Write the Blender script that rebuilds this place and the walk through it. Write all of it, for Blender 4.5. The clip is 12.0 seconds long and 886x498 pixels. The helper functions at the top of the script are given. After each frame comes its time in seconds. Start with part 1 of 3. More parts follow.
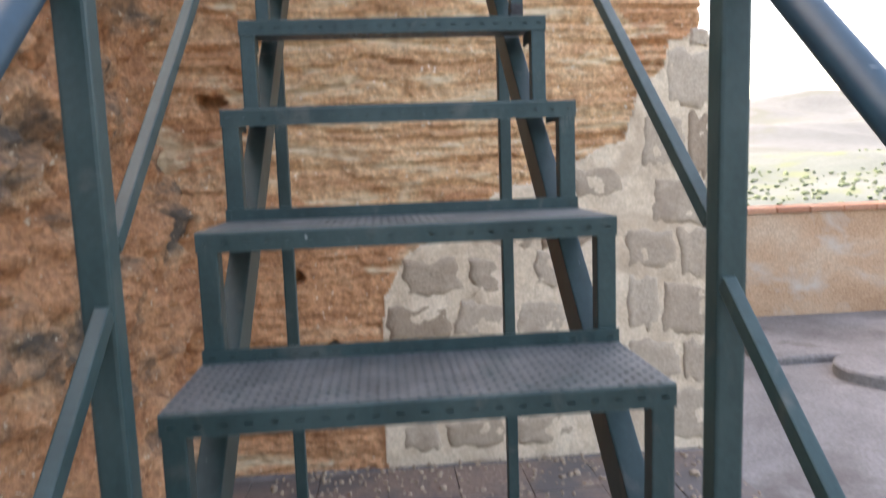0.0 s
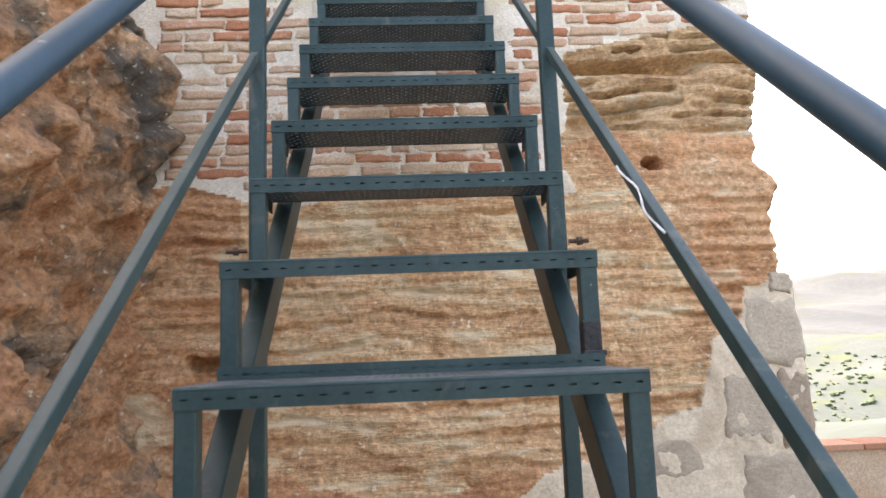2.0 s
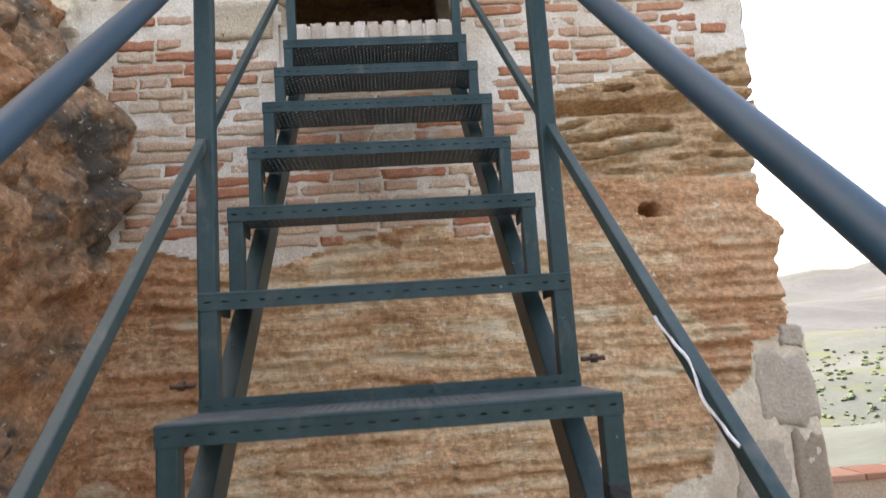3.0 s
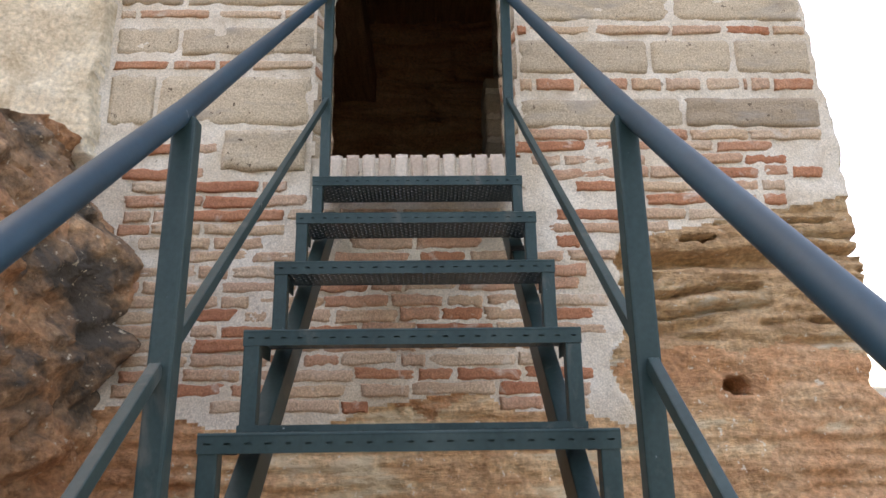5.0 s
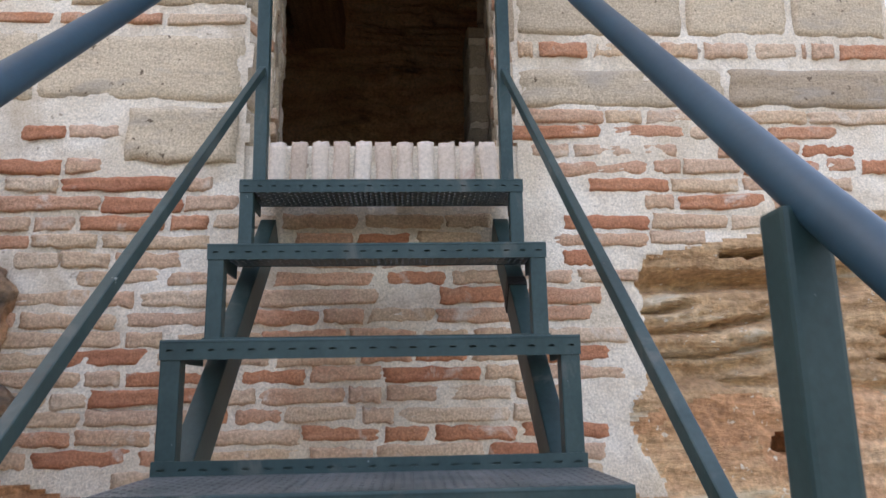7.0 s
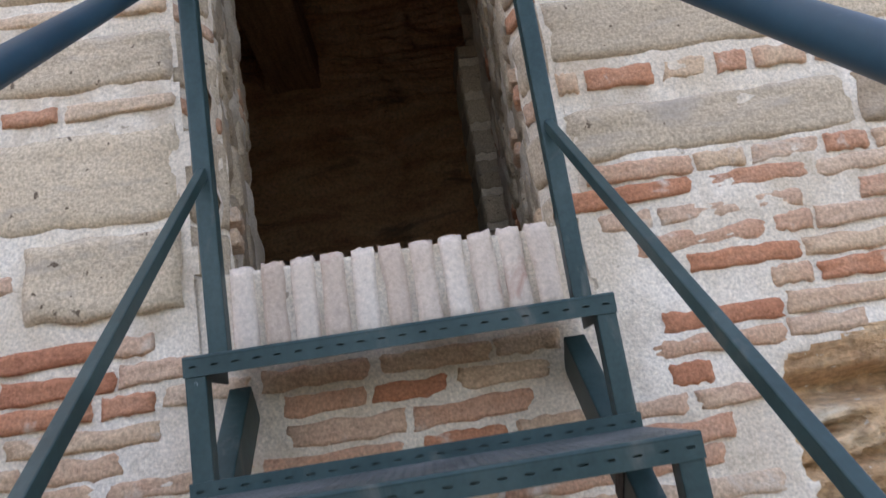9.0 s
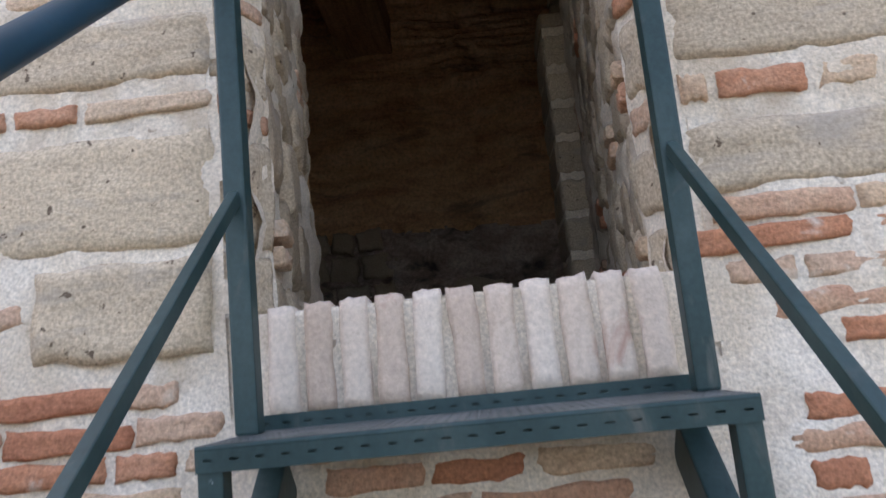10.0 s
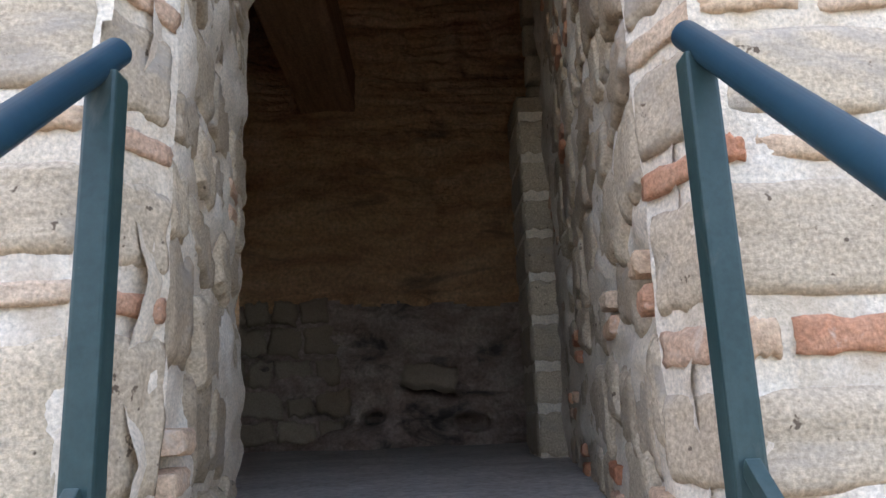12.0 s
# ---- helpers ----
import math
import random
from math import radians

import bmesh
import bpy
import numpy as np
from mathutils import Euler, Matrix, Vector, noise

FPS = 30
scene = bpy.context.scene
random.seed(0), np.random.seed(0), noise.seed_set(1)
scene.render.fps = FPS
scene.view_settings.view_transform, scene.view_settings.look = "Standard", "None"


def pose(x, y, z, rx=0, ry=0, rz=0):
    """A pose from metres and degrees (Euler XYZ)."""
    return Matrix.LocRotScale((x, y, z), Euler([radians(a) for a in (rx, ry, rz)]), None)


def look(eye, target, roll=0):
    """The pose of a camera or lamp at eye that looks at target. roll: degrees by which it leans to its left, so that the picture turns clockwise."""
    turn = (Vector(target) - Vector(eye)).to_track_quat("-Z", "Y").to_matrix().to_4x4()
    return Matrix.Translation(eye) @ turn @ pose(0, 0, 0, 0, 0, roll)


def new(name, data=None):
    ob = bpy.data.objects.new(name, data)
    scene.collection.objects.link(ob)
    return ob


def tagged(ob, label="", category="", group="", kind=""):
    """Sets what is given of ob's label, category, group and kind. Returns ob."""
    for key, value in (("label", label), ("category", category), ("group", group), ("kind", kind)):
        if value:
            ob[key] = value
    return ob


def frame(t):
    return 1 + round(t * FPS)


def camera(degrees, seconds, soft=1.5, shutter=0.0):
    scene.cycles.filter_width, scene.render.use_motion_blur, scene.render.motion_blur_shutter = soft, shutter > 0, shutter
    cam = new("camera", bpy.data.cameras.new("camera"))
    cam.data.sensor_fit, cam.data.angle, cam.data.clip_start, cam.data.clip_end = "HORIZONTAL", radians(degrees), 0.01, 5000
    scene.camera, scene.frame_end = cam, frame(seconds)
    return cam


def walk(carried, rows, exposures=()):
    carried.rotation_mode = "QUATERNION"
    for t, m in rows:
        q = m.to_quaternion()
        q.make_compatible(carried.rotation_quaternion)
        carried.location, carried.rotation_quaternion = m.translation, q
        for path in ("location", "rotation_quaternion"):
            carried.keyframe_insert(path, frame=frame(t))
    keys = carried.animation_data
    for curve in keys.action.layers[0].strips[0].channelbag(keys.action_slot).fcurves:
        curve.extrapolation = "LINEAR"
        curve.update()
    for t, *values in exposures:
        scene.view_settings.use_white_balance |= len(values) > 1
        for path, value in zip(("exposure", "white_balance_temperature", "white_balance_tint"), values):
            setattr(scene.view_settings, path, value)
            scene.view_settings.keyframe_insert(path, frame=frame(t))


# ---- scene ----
TRUE_SIZE = 1.15                   # the plan below is drawn at 1 : 1.15
cam = camera(63.9, 12.0, shutter=0.3)
PATH = [
    (0, (-0.040, -3.074, 1.452), (0.123, -1.095, 1.216), -2.0),
    (0.5, (-0.031, -2.881, 1.551), (0.121, -0.887, 1.59), -4.0),
    (1, (-0.023, -2.672, 1.678), (0.049, -0.674, 1.63), -1.7),
    (1.5, (-0.029, -2.603, 1.748), (-0.083, -0.604, 1.773), -1.2),
    (2, (-0.004, -2.524, 1.792), (0.095, -0.546, 2.071), -2.2),
    (2.5, (-0.001, -2.426, 1.911), (0.155, -0.446, 2.146), -3.8),
    (4.5, (0.028, -2.063, 2.218), (0.102, -0.164, 2.841), -2.2),
    (5, (0.027, -1.993, 2.298), (0.072, -0.076, 2.866), -0.8),
    (5.5, (0.031, -1.889, 2.375), (0.154, 0.024, 2.943), -2.6),
    (6, (0.045, -1.724, 2.452), (0.129, 0.233, 2.859), -0.4),
    (6.5, (0.05, -1.621, 2.546), (0.145, 0.334, 2.956), -0.6),
    (8.5, (0.032, -1.162, 2.899), (0.165, 0.794, 3.295), -5.6),
    (9, (0.025, -1.029, 2.99), (0.125, 0.92, 3.428), -9.1),
    (9.5, (0.023, -0.96, 3.09), (0.135, 0.986, 3.537), -8.0),
    (10, (0.029, -0.81, 3.171), (-0.072, 1.156, 3.523), -5.7),
    (10.5, (0.018, -0.706, 3.298), (-0.04, 1.241, 3.749), -6.3),
    (11, (-0.01, -0.594, 3.37), (-0.195, 1.33, 3.883), -0.5),
    (11.5, (0.008, -0.554, 3.485), (0.004, 1.388, 3.962), -0.1),
    (12, (0.018, -0.532, 3.507), (0.061, 1.419, 3.943), -2.4),
]
EXPOSURES = [(0, 3.0, 8200, 18), (0.5, 2.70, 8300, 20), (1, 2.72, 8500, 18), (1.5, 2.68, 8500, 20), (2, 2.98, 8300, 17), (2.5, 2.7, 8300, 17), (5, 2.48, 8700, 19), (6, 2.42, 8600, 19), (6.5, 2.62, 8300, 19), (8.5, 2.54, 7650, 19), (10.5, 2.54, 7450, 18), (12, 3.1, 7250, 17)]
walk(cam, [(t, look(Vector(eye) * TRUE_SIZE, Vector(target) * TRUE_SIZE, roll)) for t, eye, target, roll in PATH], EXPOSURES)

# ---- world, sun, exposure ----
SUN_EL, SUN_AZ = 48.0, -38.0          # elevation; bearing from +y towards -x is negative
world = bpy.data.worlds.new("world")
scene.world = world
world.use_nodes = True
wn = world.node_tree.nodes
sky = wn.new("ShaderNodeTexSky")
sky.sky_type, sky.sun_disc = "NISHITA", False
sky.sun_elevation, sky.sun_rotation = radians(SUN_EL), radians(SUN_AZ)
sky.air_density, sky.dust_density, sky.ozone_density = 1.0, 4.0, 1.0
wn["Background"].inputs["Strength"].default_value = 0.15
world.node_tree.links.new(sky.outputs["Color"], wn["Background"].inputs["Color"])
sun_data = bpy.data.lights.new("sun", "SUN")
sun_data.energy, sun_data.angle, sun_data.color = 4.0, radians(0.6), (1.0, 0.95, 0.86)
sun = new("sun", sun_data)
e, a = radians(SUN_EL), radians(SUN_AZ)
toward = Vector((math.sin(a) * math.cos(e), math.cos(a) * math.cos(e), math.sin(e)))
sun.matrix_world = look(toward * 50, (0, 0, 0))


# ---- materials ----
def ramp_node(nt, stops):
    r = nt.nodes.new("ShaderNodeValToRGB")
    els = r.color_ramp.elements
    els[0].position, els[0].color = stops[0][0], (*stops[0][1], 1)
    els[1].position, els[1].color = stops[-1][0], (*stops[-1][1], 1)
    for p, c in stops[1:-1]:
        n = els.new(p)
        n.color = (*c, 1)
    return r


def surface(name, stops, scale=3.0, stretch=(1, 1, 1), grain=60.0, rough=0.9, metal=0.0, bump=0.4, depth=0.01,
            stain=None, stain_scale=1.5, stain_at=(0.55, 0.68), fleck=None, fleck_scale=25.0, fleck_at=(0.66, 0.72),
            fleck_stretch=None, per_piece=None, grain_mix=0.35):
    """A rough mineral or painted surface: a colour ramp over broad noise, grain, stains, flecks and relief, in metres."""
    m = bpy.data.materials.new(name)
    m.use_nodes = True
    nt = m.node_tree
    N, L = nt.nodes, nt.links
    b = N["Principled BSDF"]
    b.inputs["Roughness"].default_value, b.inputs["Metallic"].default_value = rough, metal
    b.inputs["Specular IOR Level"].default_value = 0.32
    geo = N.new("ShaderNodeNewGeometry")

    def coords(s):
        v = N.new("ShaderNodeMapping")
        v.inputs["Scale"].default_value = [k / TRUE_SIZE for k in s]
        L.new(geo.outputs["Position"], v.inputs["Vector"])
        return v.outputs["Vector"]

    def noise_of(s, vec, detail=6.0, distortion=0.0):
        n = N.new("ShaderNodeTexNoise")
        n.inputs["Scale"].default_value, n.inputs["Detail"].default_value = s, detail
        n.inputs["Roughness"].default_value, n.inputs["Distortion"].default_value = 0.62, distortion
        L.new(vec, n.inputs["Vector"])
        return n.outputs["Fac"]

    def mixed(fac, c1, c2, kind="MIX"):
        x = N.new("ShaderNodeMix")
        x.data_type, x.blend_type = "RGBA", kind
        for sock, val in ((x.inputs[0], fac), (x.inputs[6], c1), (x.inputs[7], c2)):
            if hasattr(val, "links"):
                L.new(val, sock)
            else:
                sock.default_value = val
        return x.outputs[2]

    broad = noise_of(scale, coords(stretch), 8.0, 0.3)
    r = ramp_node(nt, stops)
    if per_piece:
        info = N.new("ShaderNodeObjectInfo")
        add = N.new("ShaderNodeMath")
        add.operation = "MULTIPLY_ADD"
        L.new(broad, add.inputs[0])
        add.inputs[1].default_value = 0.35
        sc = N.new("ShaderNodeMath")
        sc.operation = "MULTIPLY_ADD"
        L.new(info.outputs["Random"], sc.inputs[0])
        sc.inputs[1].default_value, sc.inputs[2].default_value = per_piece, -0.1
        L.new(sc.outputs[0], add.inputs[2])
        L.new(add.outputs[0], r.inputs["Fac"])
    else:
        L.new(broad, r.inputs["Fac"])
    col = r.outputs["Color"]
    g = noise_of(grain, coords((1, 1, 1)), 5.0)
    gr = ramp_node(nt, [(0.25, (1 - grain_mix,) * 3), (0.75, (1 + grain_mix,) * 3)])
    L.new(g, gr.inputs["Fac"])
    col = mixed(1.0, col, gr.outputs["Color"], "MULTIPLY")
    if stain:
        s = noise_of(stain_scale, coords(stretch), 9.0, 0.6)
        sr = ramp_node(nt, [(stain_at[0], (0, 0, 0)), (stain_at[1], (1, 1, 1))])
        L.new(s, sr.inputs["Fac"])
        col = mixed(sr.outputs["Color"], col, (*stain, 1))
    if fleck:
        s = noise_of(fleck_scale, coords(fleck_stretch or (1, 1, 1)), 3.0)
        sr = ramp_node(nt, [(fleck_at[0], (0, 0, 0)), (fleck_at[1], (1, 1, 1))])
        L.new(s, sr.inputs["Fac"])
        col = mixed(sr.outputs["Color"], col, (*fleck, 1))
    L.new(col, b.inputs["Base Color"])
    mid = noise_of(grain * 0.3, coords(stretch), 6.0)
    both = N.new("ShaderNodeMath")
    both.operation = "MULTIPLY_ADD"
    L.new(g, both.inputs[0])
    both.inputs[1].default_value = 0.5
    L.new(mid, both.inputs[2])
    bp = N.new("ShaderNodeBump")
    bp.inputs["Strength"].default_value, bp.inputs["Distance"].default_value = bump, depth
    L.new(both.outputs[0], bp.inputs["Height"])
    L.new(bp.outputs["Normal"], b.inputs["Normal"])
    return m


M_EARTH = surface("rammed_earth", [(0.3, (0.36, 0.165, 0.08)), (0.5, (0.52, 0.265, 0.135)), (0.7, (0.59, 0.38, 0.225))], 2.2, (1, 1, 2.2), 55, 0.95,
                  bump=0.9, depth=0.02, stain=(0.60, 0.46, 0.30), stain_scale=2.6, stain_at=(0.56, 0.66), fleck=(0.66, 0.54, 0.40), fleck_scale=38, fleck_at=(0.65, 0.69), grain_mix=0.45)
M_LAYERS = surface("layered_earth", [(0.3, (0.42, 0.21, 0.105)), (0.48, (0.58, 0.345, 0.185)), (0.62, (0.66, 0.46, 0.275)), (0.75, (0.73, 0.57, 0.385))], 5.0, (0.6, 1, 2.8), 55, 0.95,
                   bump=0.9, depth=0.02, stain=(0.65, 0.50, 0.33), stain_scale=5.0, stain_at=(0.54, 0.63), fleck=(0.72, 0.61, 0.47), fleck_scale=34, fleck_at=(0.645, 0.69), grain_mix=0.45)
M_MASS = surface("weathered_earth_mass", [(0.3, (0.35, 0.155, 0.078)), (0.5, (0.49, 0.255, 0.135)), (0.68, (0.57, 0.37, 0.225))], 2.6, (1, 1, 1.3), 50, 0.96,
                 bump=1.0, depth=0.03, stain=(0.105, 0.085, 0.068), stain_scale=2.6, stain_at=(0.48, 0.63), fleck=(0.60, 0.49, 0.36), fleck_scale=34, fleck_at=(0.645, 0.69), grain_mix=0.5)
M_MORTAR = surface("lime_mortar", [(0.3, (0.57, 0.46, 0.34)), (0.5, (0.66, 0.565, 0.455)), (0.7, (0.73, 0.655, 0.56))], 5, (1, 1, 1), 170, 0.93,
                   bump=0.6, depth=0.008, stain=(0.42, 0.31, 0.21), stain_scale=4.0, stain_at=(0.56, 0.76), fleck=(0.34, 0.27, 0.21), fleck_scale=26, fleck_at=(0.70, 0.75), grain_mix=0.34)
M_REPAIR = surface("cream_repair_mortar", [(0.3, (0.46, 0.36, 0.26)), (0.5, (0.61, 0.49, 0.355)), (0.7, (0.68, 0.57, 0.43))], 4, (1, 1, 1), 70, 0.93,
                   bump=0.6, depth=0.01, stain=(0.44, 0.33, 0.23), stain_scale=3.0, stain_at=(0.54, 0.70), grain_mix=0.22)
M_RIDGE = surface("buff_layered_earth", [(0.3, (0.36, 0.20, 0.105)), (0.5, (0.53, 0.33, 0.18)), (0.7, (0.62, 0.45, 0.28))], 4.0, (0.7, 1, 2.4), 50, 0.95,
                  bump=1.0, depth=0.03, stain=(0.60, 0.50, 0.37), stain_scale=4.0, stain_at=(0.56, 0.66), fleck=(0.66, 0.57, 0.45), fleck_scale=40, fleck_at=(0.65, 0.70), grain_mix=0.45)
M_PALE = surface("pale_plaster", [(0.3, (0.56, 0.44, 0.30)), (0.5, (0.70, 0.58, 0.42)), (0.7, (0.76, 0.67, 0.52))], 4, (1, 1, 1), 60, 0.93,
                 bump=0.9, depth=0.02, stain=(0.42, 0.31, 0.19), stain_scale=3.5, stain_at=(0.57, 0.7))
M_BRICK = surface("old_brick", [(0.0, (0.36, 0.135, 0.075)), (0.2, (0.46, 0.20, 0.11)), (0.38, (0.50, 0.29, 0.19)), (0.55, (0.54, 0.38, 0.25)), (0.7, (0.50, 0.315, 0.215)), (1.0, (0.56, 0.41, 0.29))],
                  14, (1, 1, 1), 160, 0.9, bump=0.8, depth=0.008, per_piece=0.95, stain=(0.62, 0.53, 0.44), stain_scale=9, stain_at=(0.60, 0.72), grain_mix=0.42)
M_STONE = surface("grey_sandstone", [(0.1, (0.35, 0.265, 0.185)), (0.4, (0.45, 0.355, 0.255)), (0.7, (0.53, 0.42, 0.30)), (1.0, (0.58, 0.44, 0.28))],
                  9, (0.6, 1, 1.8), 170, 0.93, bump=0.55, depth=0.007, per_piece=0.6, stain=(0.33, 0.285, 0.24), stain_scale=7, stain_at=(0.53, 0.74), fleck=(0.14, 0.10, 0.07), fleck_scale=36, fleck_at=(0.67, 0.70), grain_mix=0.46)
M_RUBBLE = surface("rubble_stone", [(0.1, (0.29, 0.215, 0.15)), (0.45, (0.38, 0.30, 0.22)), (0.9, (0.46, 0.38, 0.29))],
                   8, (1, 1, 1.5), 90, 0.93, bump=0.7, depth=0.01, per_piece=0.7, stain=(0.30, 0.23, 0.17), stain_scale=5, stain_at=(0.55, 0.72), grain_mix=0.22)
M_SILL = surface("limewashed_brick", [(0.1, (0.48, 0.365, 0.285)), (0.45, (0.575, 0.465, 0.375)), (0.9, (0.63, 0.535, 0.445))],
                 12, (1, 1, 1), 120, 0.9, bump=0.6, depth=0.006, per_piece=0.7, stain=(0.42, 0.25, 0.19), stain_scale=8, stain_at=(0.60, 0.72), grain_mix=0.2)
M_INNER = surface("inner_earth_wall", [(0.3, (0.43, 0.225, 0.12)), (0.5, (0.61, 0.36, 0.20)), (0.7, (0.70, 0.46, 0.28))], 3.0, (0.6, 1, 2.5), 45, 0.95,
                  bump=1.0, depth=0.03, stain=(0.13, 0.09, 0.06), stain_scale=2.0, stain_at=(0.58, 0.76))
M_FLOOR = surface("dusty_floor", [(0.3, (0.36, 0.32, 0.28)), (0.7, (0.52, 0.48, 0.43))], 3, (1, 1, 1), 50, 0.95, bump=0.5)
M_TIMBER = surface("old_timber", [(0.3, (0.28, 0.15, 0.08)), (0.7, (0.48, 0.29, 0.165))], 9, (4, 0.35, 4), 70, 0.85, bump=0.5, depth=0.006)
M_PAINT = surface("green_steel_paint", [(0.3, (0.011, 0.031, 0.032)), (0.5, (0.018, 0.045, 0.046)), (0.7, (0.034, 0.062, 0.061))], 9, (1, 1, 0.5), 130, 0.45,
                  bump=0.12, depth=0.002, stain=(0.095, 0.10, 0.088), stain_scale=14, stain_at=(0.58, 0.74), fleck=(0.30, 0.33, 0.32), fleck_scale=55, fleck_at=(0.735, 0.76), grain_mix=0.18)
M_TREAD = surface("worn_tread_steel", [(0.3, (0.058, 0.068, 0.069)), (0.5, (0.100, 0.112, 0.114)), (0.7, (0.158, 0.168, 0.168))], 10, (1, 1, 1), 130, 0.5, metal=0.2,
                  bump=0.15, depth=0.002, stain=(0.055, 0.08, 0.082), stain_scale=12, stain_at=(0.56, 0.70), grain_mix=0.25)
# the rail's extra blue is the sky's reflection, painted into the base colour
M_RAIL = surface("rail_paint_with_sky_sheen", [(0.3, (0.008, 0.034, 0.052)), (0.5, (0.011, 0.044, 0.068)), (0.7, (0.016, 0.056, 0.084))], 5, (1, 1, 1), 120, 0.46,
                 bump=0.06, depth=0.002, fleck=(0.12, 0.15, 0.17), fleck_scale=30, fleck_at=(0.72, 0.78), grain_mix=0.1)
M_BOLT = surface("rusty_bolt", [(0.3, (0.05, 0.035, 0.03)), (0.7, (0.16, 0.09, 0.06))], 60, (1, 1, 1), 200, 0.6, metal=0.6)
M_SOOT = surface("black_tape", [(0.3, (0.008, 0.008, 0.009)), (0.7, (0.03, 0.028, 0.028))], 40, (1, 1, 1), 150, 0.55)
M_CORD = surface("white_cord", [(0.3, (0.6, 0.6, 0.58)), (0.7, (0.75, 0.75, 0.73))], 60, (1, 1, 1), 300, 0.8)
M_CONC = surface("pale_concrete_paving", [(0.3, (0.11, 0.10, 0.095)), (0.5, (0.17, 0.16, 0.15)), (0.7, (0.24, 0.225, 0.215))], 1.2, (1, 1, 1), 45, 0.9,
                 bump=0.5, depth=0.01, stain=(0.10, 0.085, 0.075), stain_scale=1.6, stain_at=(0.55, 0.7))
M_PARAPET = surface("ochre_render", [(0.3, (0.34, 0.20, 0.115)), (0.5, (0.42, 0.275, 0.175)), (0.7, (0.45, 0.345, 0.25))], 1.3, (1, 1, 1.6), 60, 0.93,
                    bump=0.4, depth=0.008, stain=(0.42, 0.36, 0.30), stain_scale=1.7, stain_at=(0.52, 0.68))
M_COPING = surface("terracotta_coping", [(0.3, (0.33, 0.15, 0.09)), (0.7, (0.45, 0.25, 0.16))], 12, (1, 1, 1), 90, 0.9, bump=0.4, per_piece=0.5)
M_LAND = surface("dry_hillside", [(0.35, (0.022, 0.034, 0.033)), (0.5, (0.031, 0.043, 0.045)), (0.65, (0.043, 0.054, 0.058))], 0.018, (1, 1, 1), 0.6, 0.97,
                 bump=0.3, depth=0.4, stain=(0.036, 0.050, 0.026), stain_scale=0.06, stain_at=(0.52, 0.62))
# distance haze is mixed into this blue-grey colour of the far hills
M_FAR = surface("far_hills_with_haze", [(0.35, (0.025, 0.033, 0.041)), (0.5, (0.033, 0.041, 0.050)), (0.65, (0.042, 0.050, 0.058))], 0.006, (1, 1, 1), 0.15, 0.97, bump=0.3, depth=1.0, stain=(0.025, 0.033, 0.032), stain_scale=0.012, stain_at=(0.54, 0.62))
M_BASE = surface("dark_base_masonry", [(0.3, (0.27, 0.18, 0.145)), (0.5, (0.41, 0.305, 0.25)), (0.7, (0.52, 0.42, 0.35))], 5.0, (1, 1, 1.6), 45, 0.95, bump=1.0, depth=0.03, stain=(0.10, 0.08, 0.07), stain_scale=3.0)
M_LEAF = surface("olive_foliage", [(0.3, (0.045, 0.068, 0.040)), (0.7, (0.075, 0.105, 0.060))], 0.8, (1, 1, 1), 6, 0.9, bump=0.3)


# ---- mesh helpers ----
def put(name, bm, mats, parent=None, label="", smooth=False):
    me = bpy.data.meshes.new(name)
    bm.to_mesh(me)
    bm.free()
    for m in (mats if isinstance(mats, (list, tuple)) else [mats]):
        me.materials.append(m)
    if smooth:
        me.polygons.foreach_set("use_smooth", [True] * len(me.polygons))
    ob = new(name, me)
    if parent:
        ob.parent = parent
    if label:
        ob["label"] = label
    return ob


part = put


def shared(name, me, parent, m, label=""):
    ob = new(name, me)
    ob.parent = parent
    ob.matrix_basis = m
    if label:
        ob["label"] = label
    return ob


def mesh_of(name, bm, mat):
    me = bpy.data.meshes.new(name)
    bm.to_mesh(me)
    bm.free()
    me.materials.append(mat)
    return me


def box(bm, cx, cy, cz, sx, sy, sz, bevel=0.0, turn=None):
    m = Matrix.Translation((cx, cy, cz)) @ (turn or Matrix()) @ Matrix.Diagonal((sx, sy, sz, 1))
    vs = bmesh.ops.create_cube(bm, size=1.0, matrix=m)["verts"]
    if bevel:
        es = list({ed for v in vs for ed in v.link_edges})
        bmesh.ops.bevel(bm, geom=es, offset=bevel, segments=2, affect="EDGES", profile=0.6)
    return vs


def bar(bm, p, q, sx, sy, bevel=0.003):
    """A rectangular tube from p to q, sx wide in x."""
    p, q = Vector(p), Vector(q)
    d = q - p
    turn = Matrix((Vector((1, 0, 0)), d.normalized().cross(Vector((1, 0, 0))), d.normalized())).transposed().to_4x4()
    c = (p + q) / 2
    return box(bm, c.x, c.y, c.z, sx, sy, d.length, bevel, turn)


RNG = np.random.RandomState(7)
LATTICE = RNG.rand(64, 64, 64)


def value_noise(x, y, z):
    xi, yi, zi = (np.floor(v).astype(int) for v in (x, y, z))
    fx, fy, fz = x - xi, y - yi, z - zi
    fx, fy, fz = (f * f * (3 - 2 * f) for f in (fx, fy, fz))
    out = 0.0
    for dx in (0, 1):
        for dy in (0, 1):
            for dz in (0, 1):
                w = (fx if dx else 1 - fx) * (fy if dy else 1 - fy) * (fz if dz else 1 - fz)
                out = out + w * LATTICE[(xi + dx) % 64, (yi + dy) % 64, (zi + dz) % 64]
    return out * 2 - 1


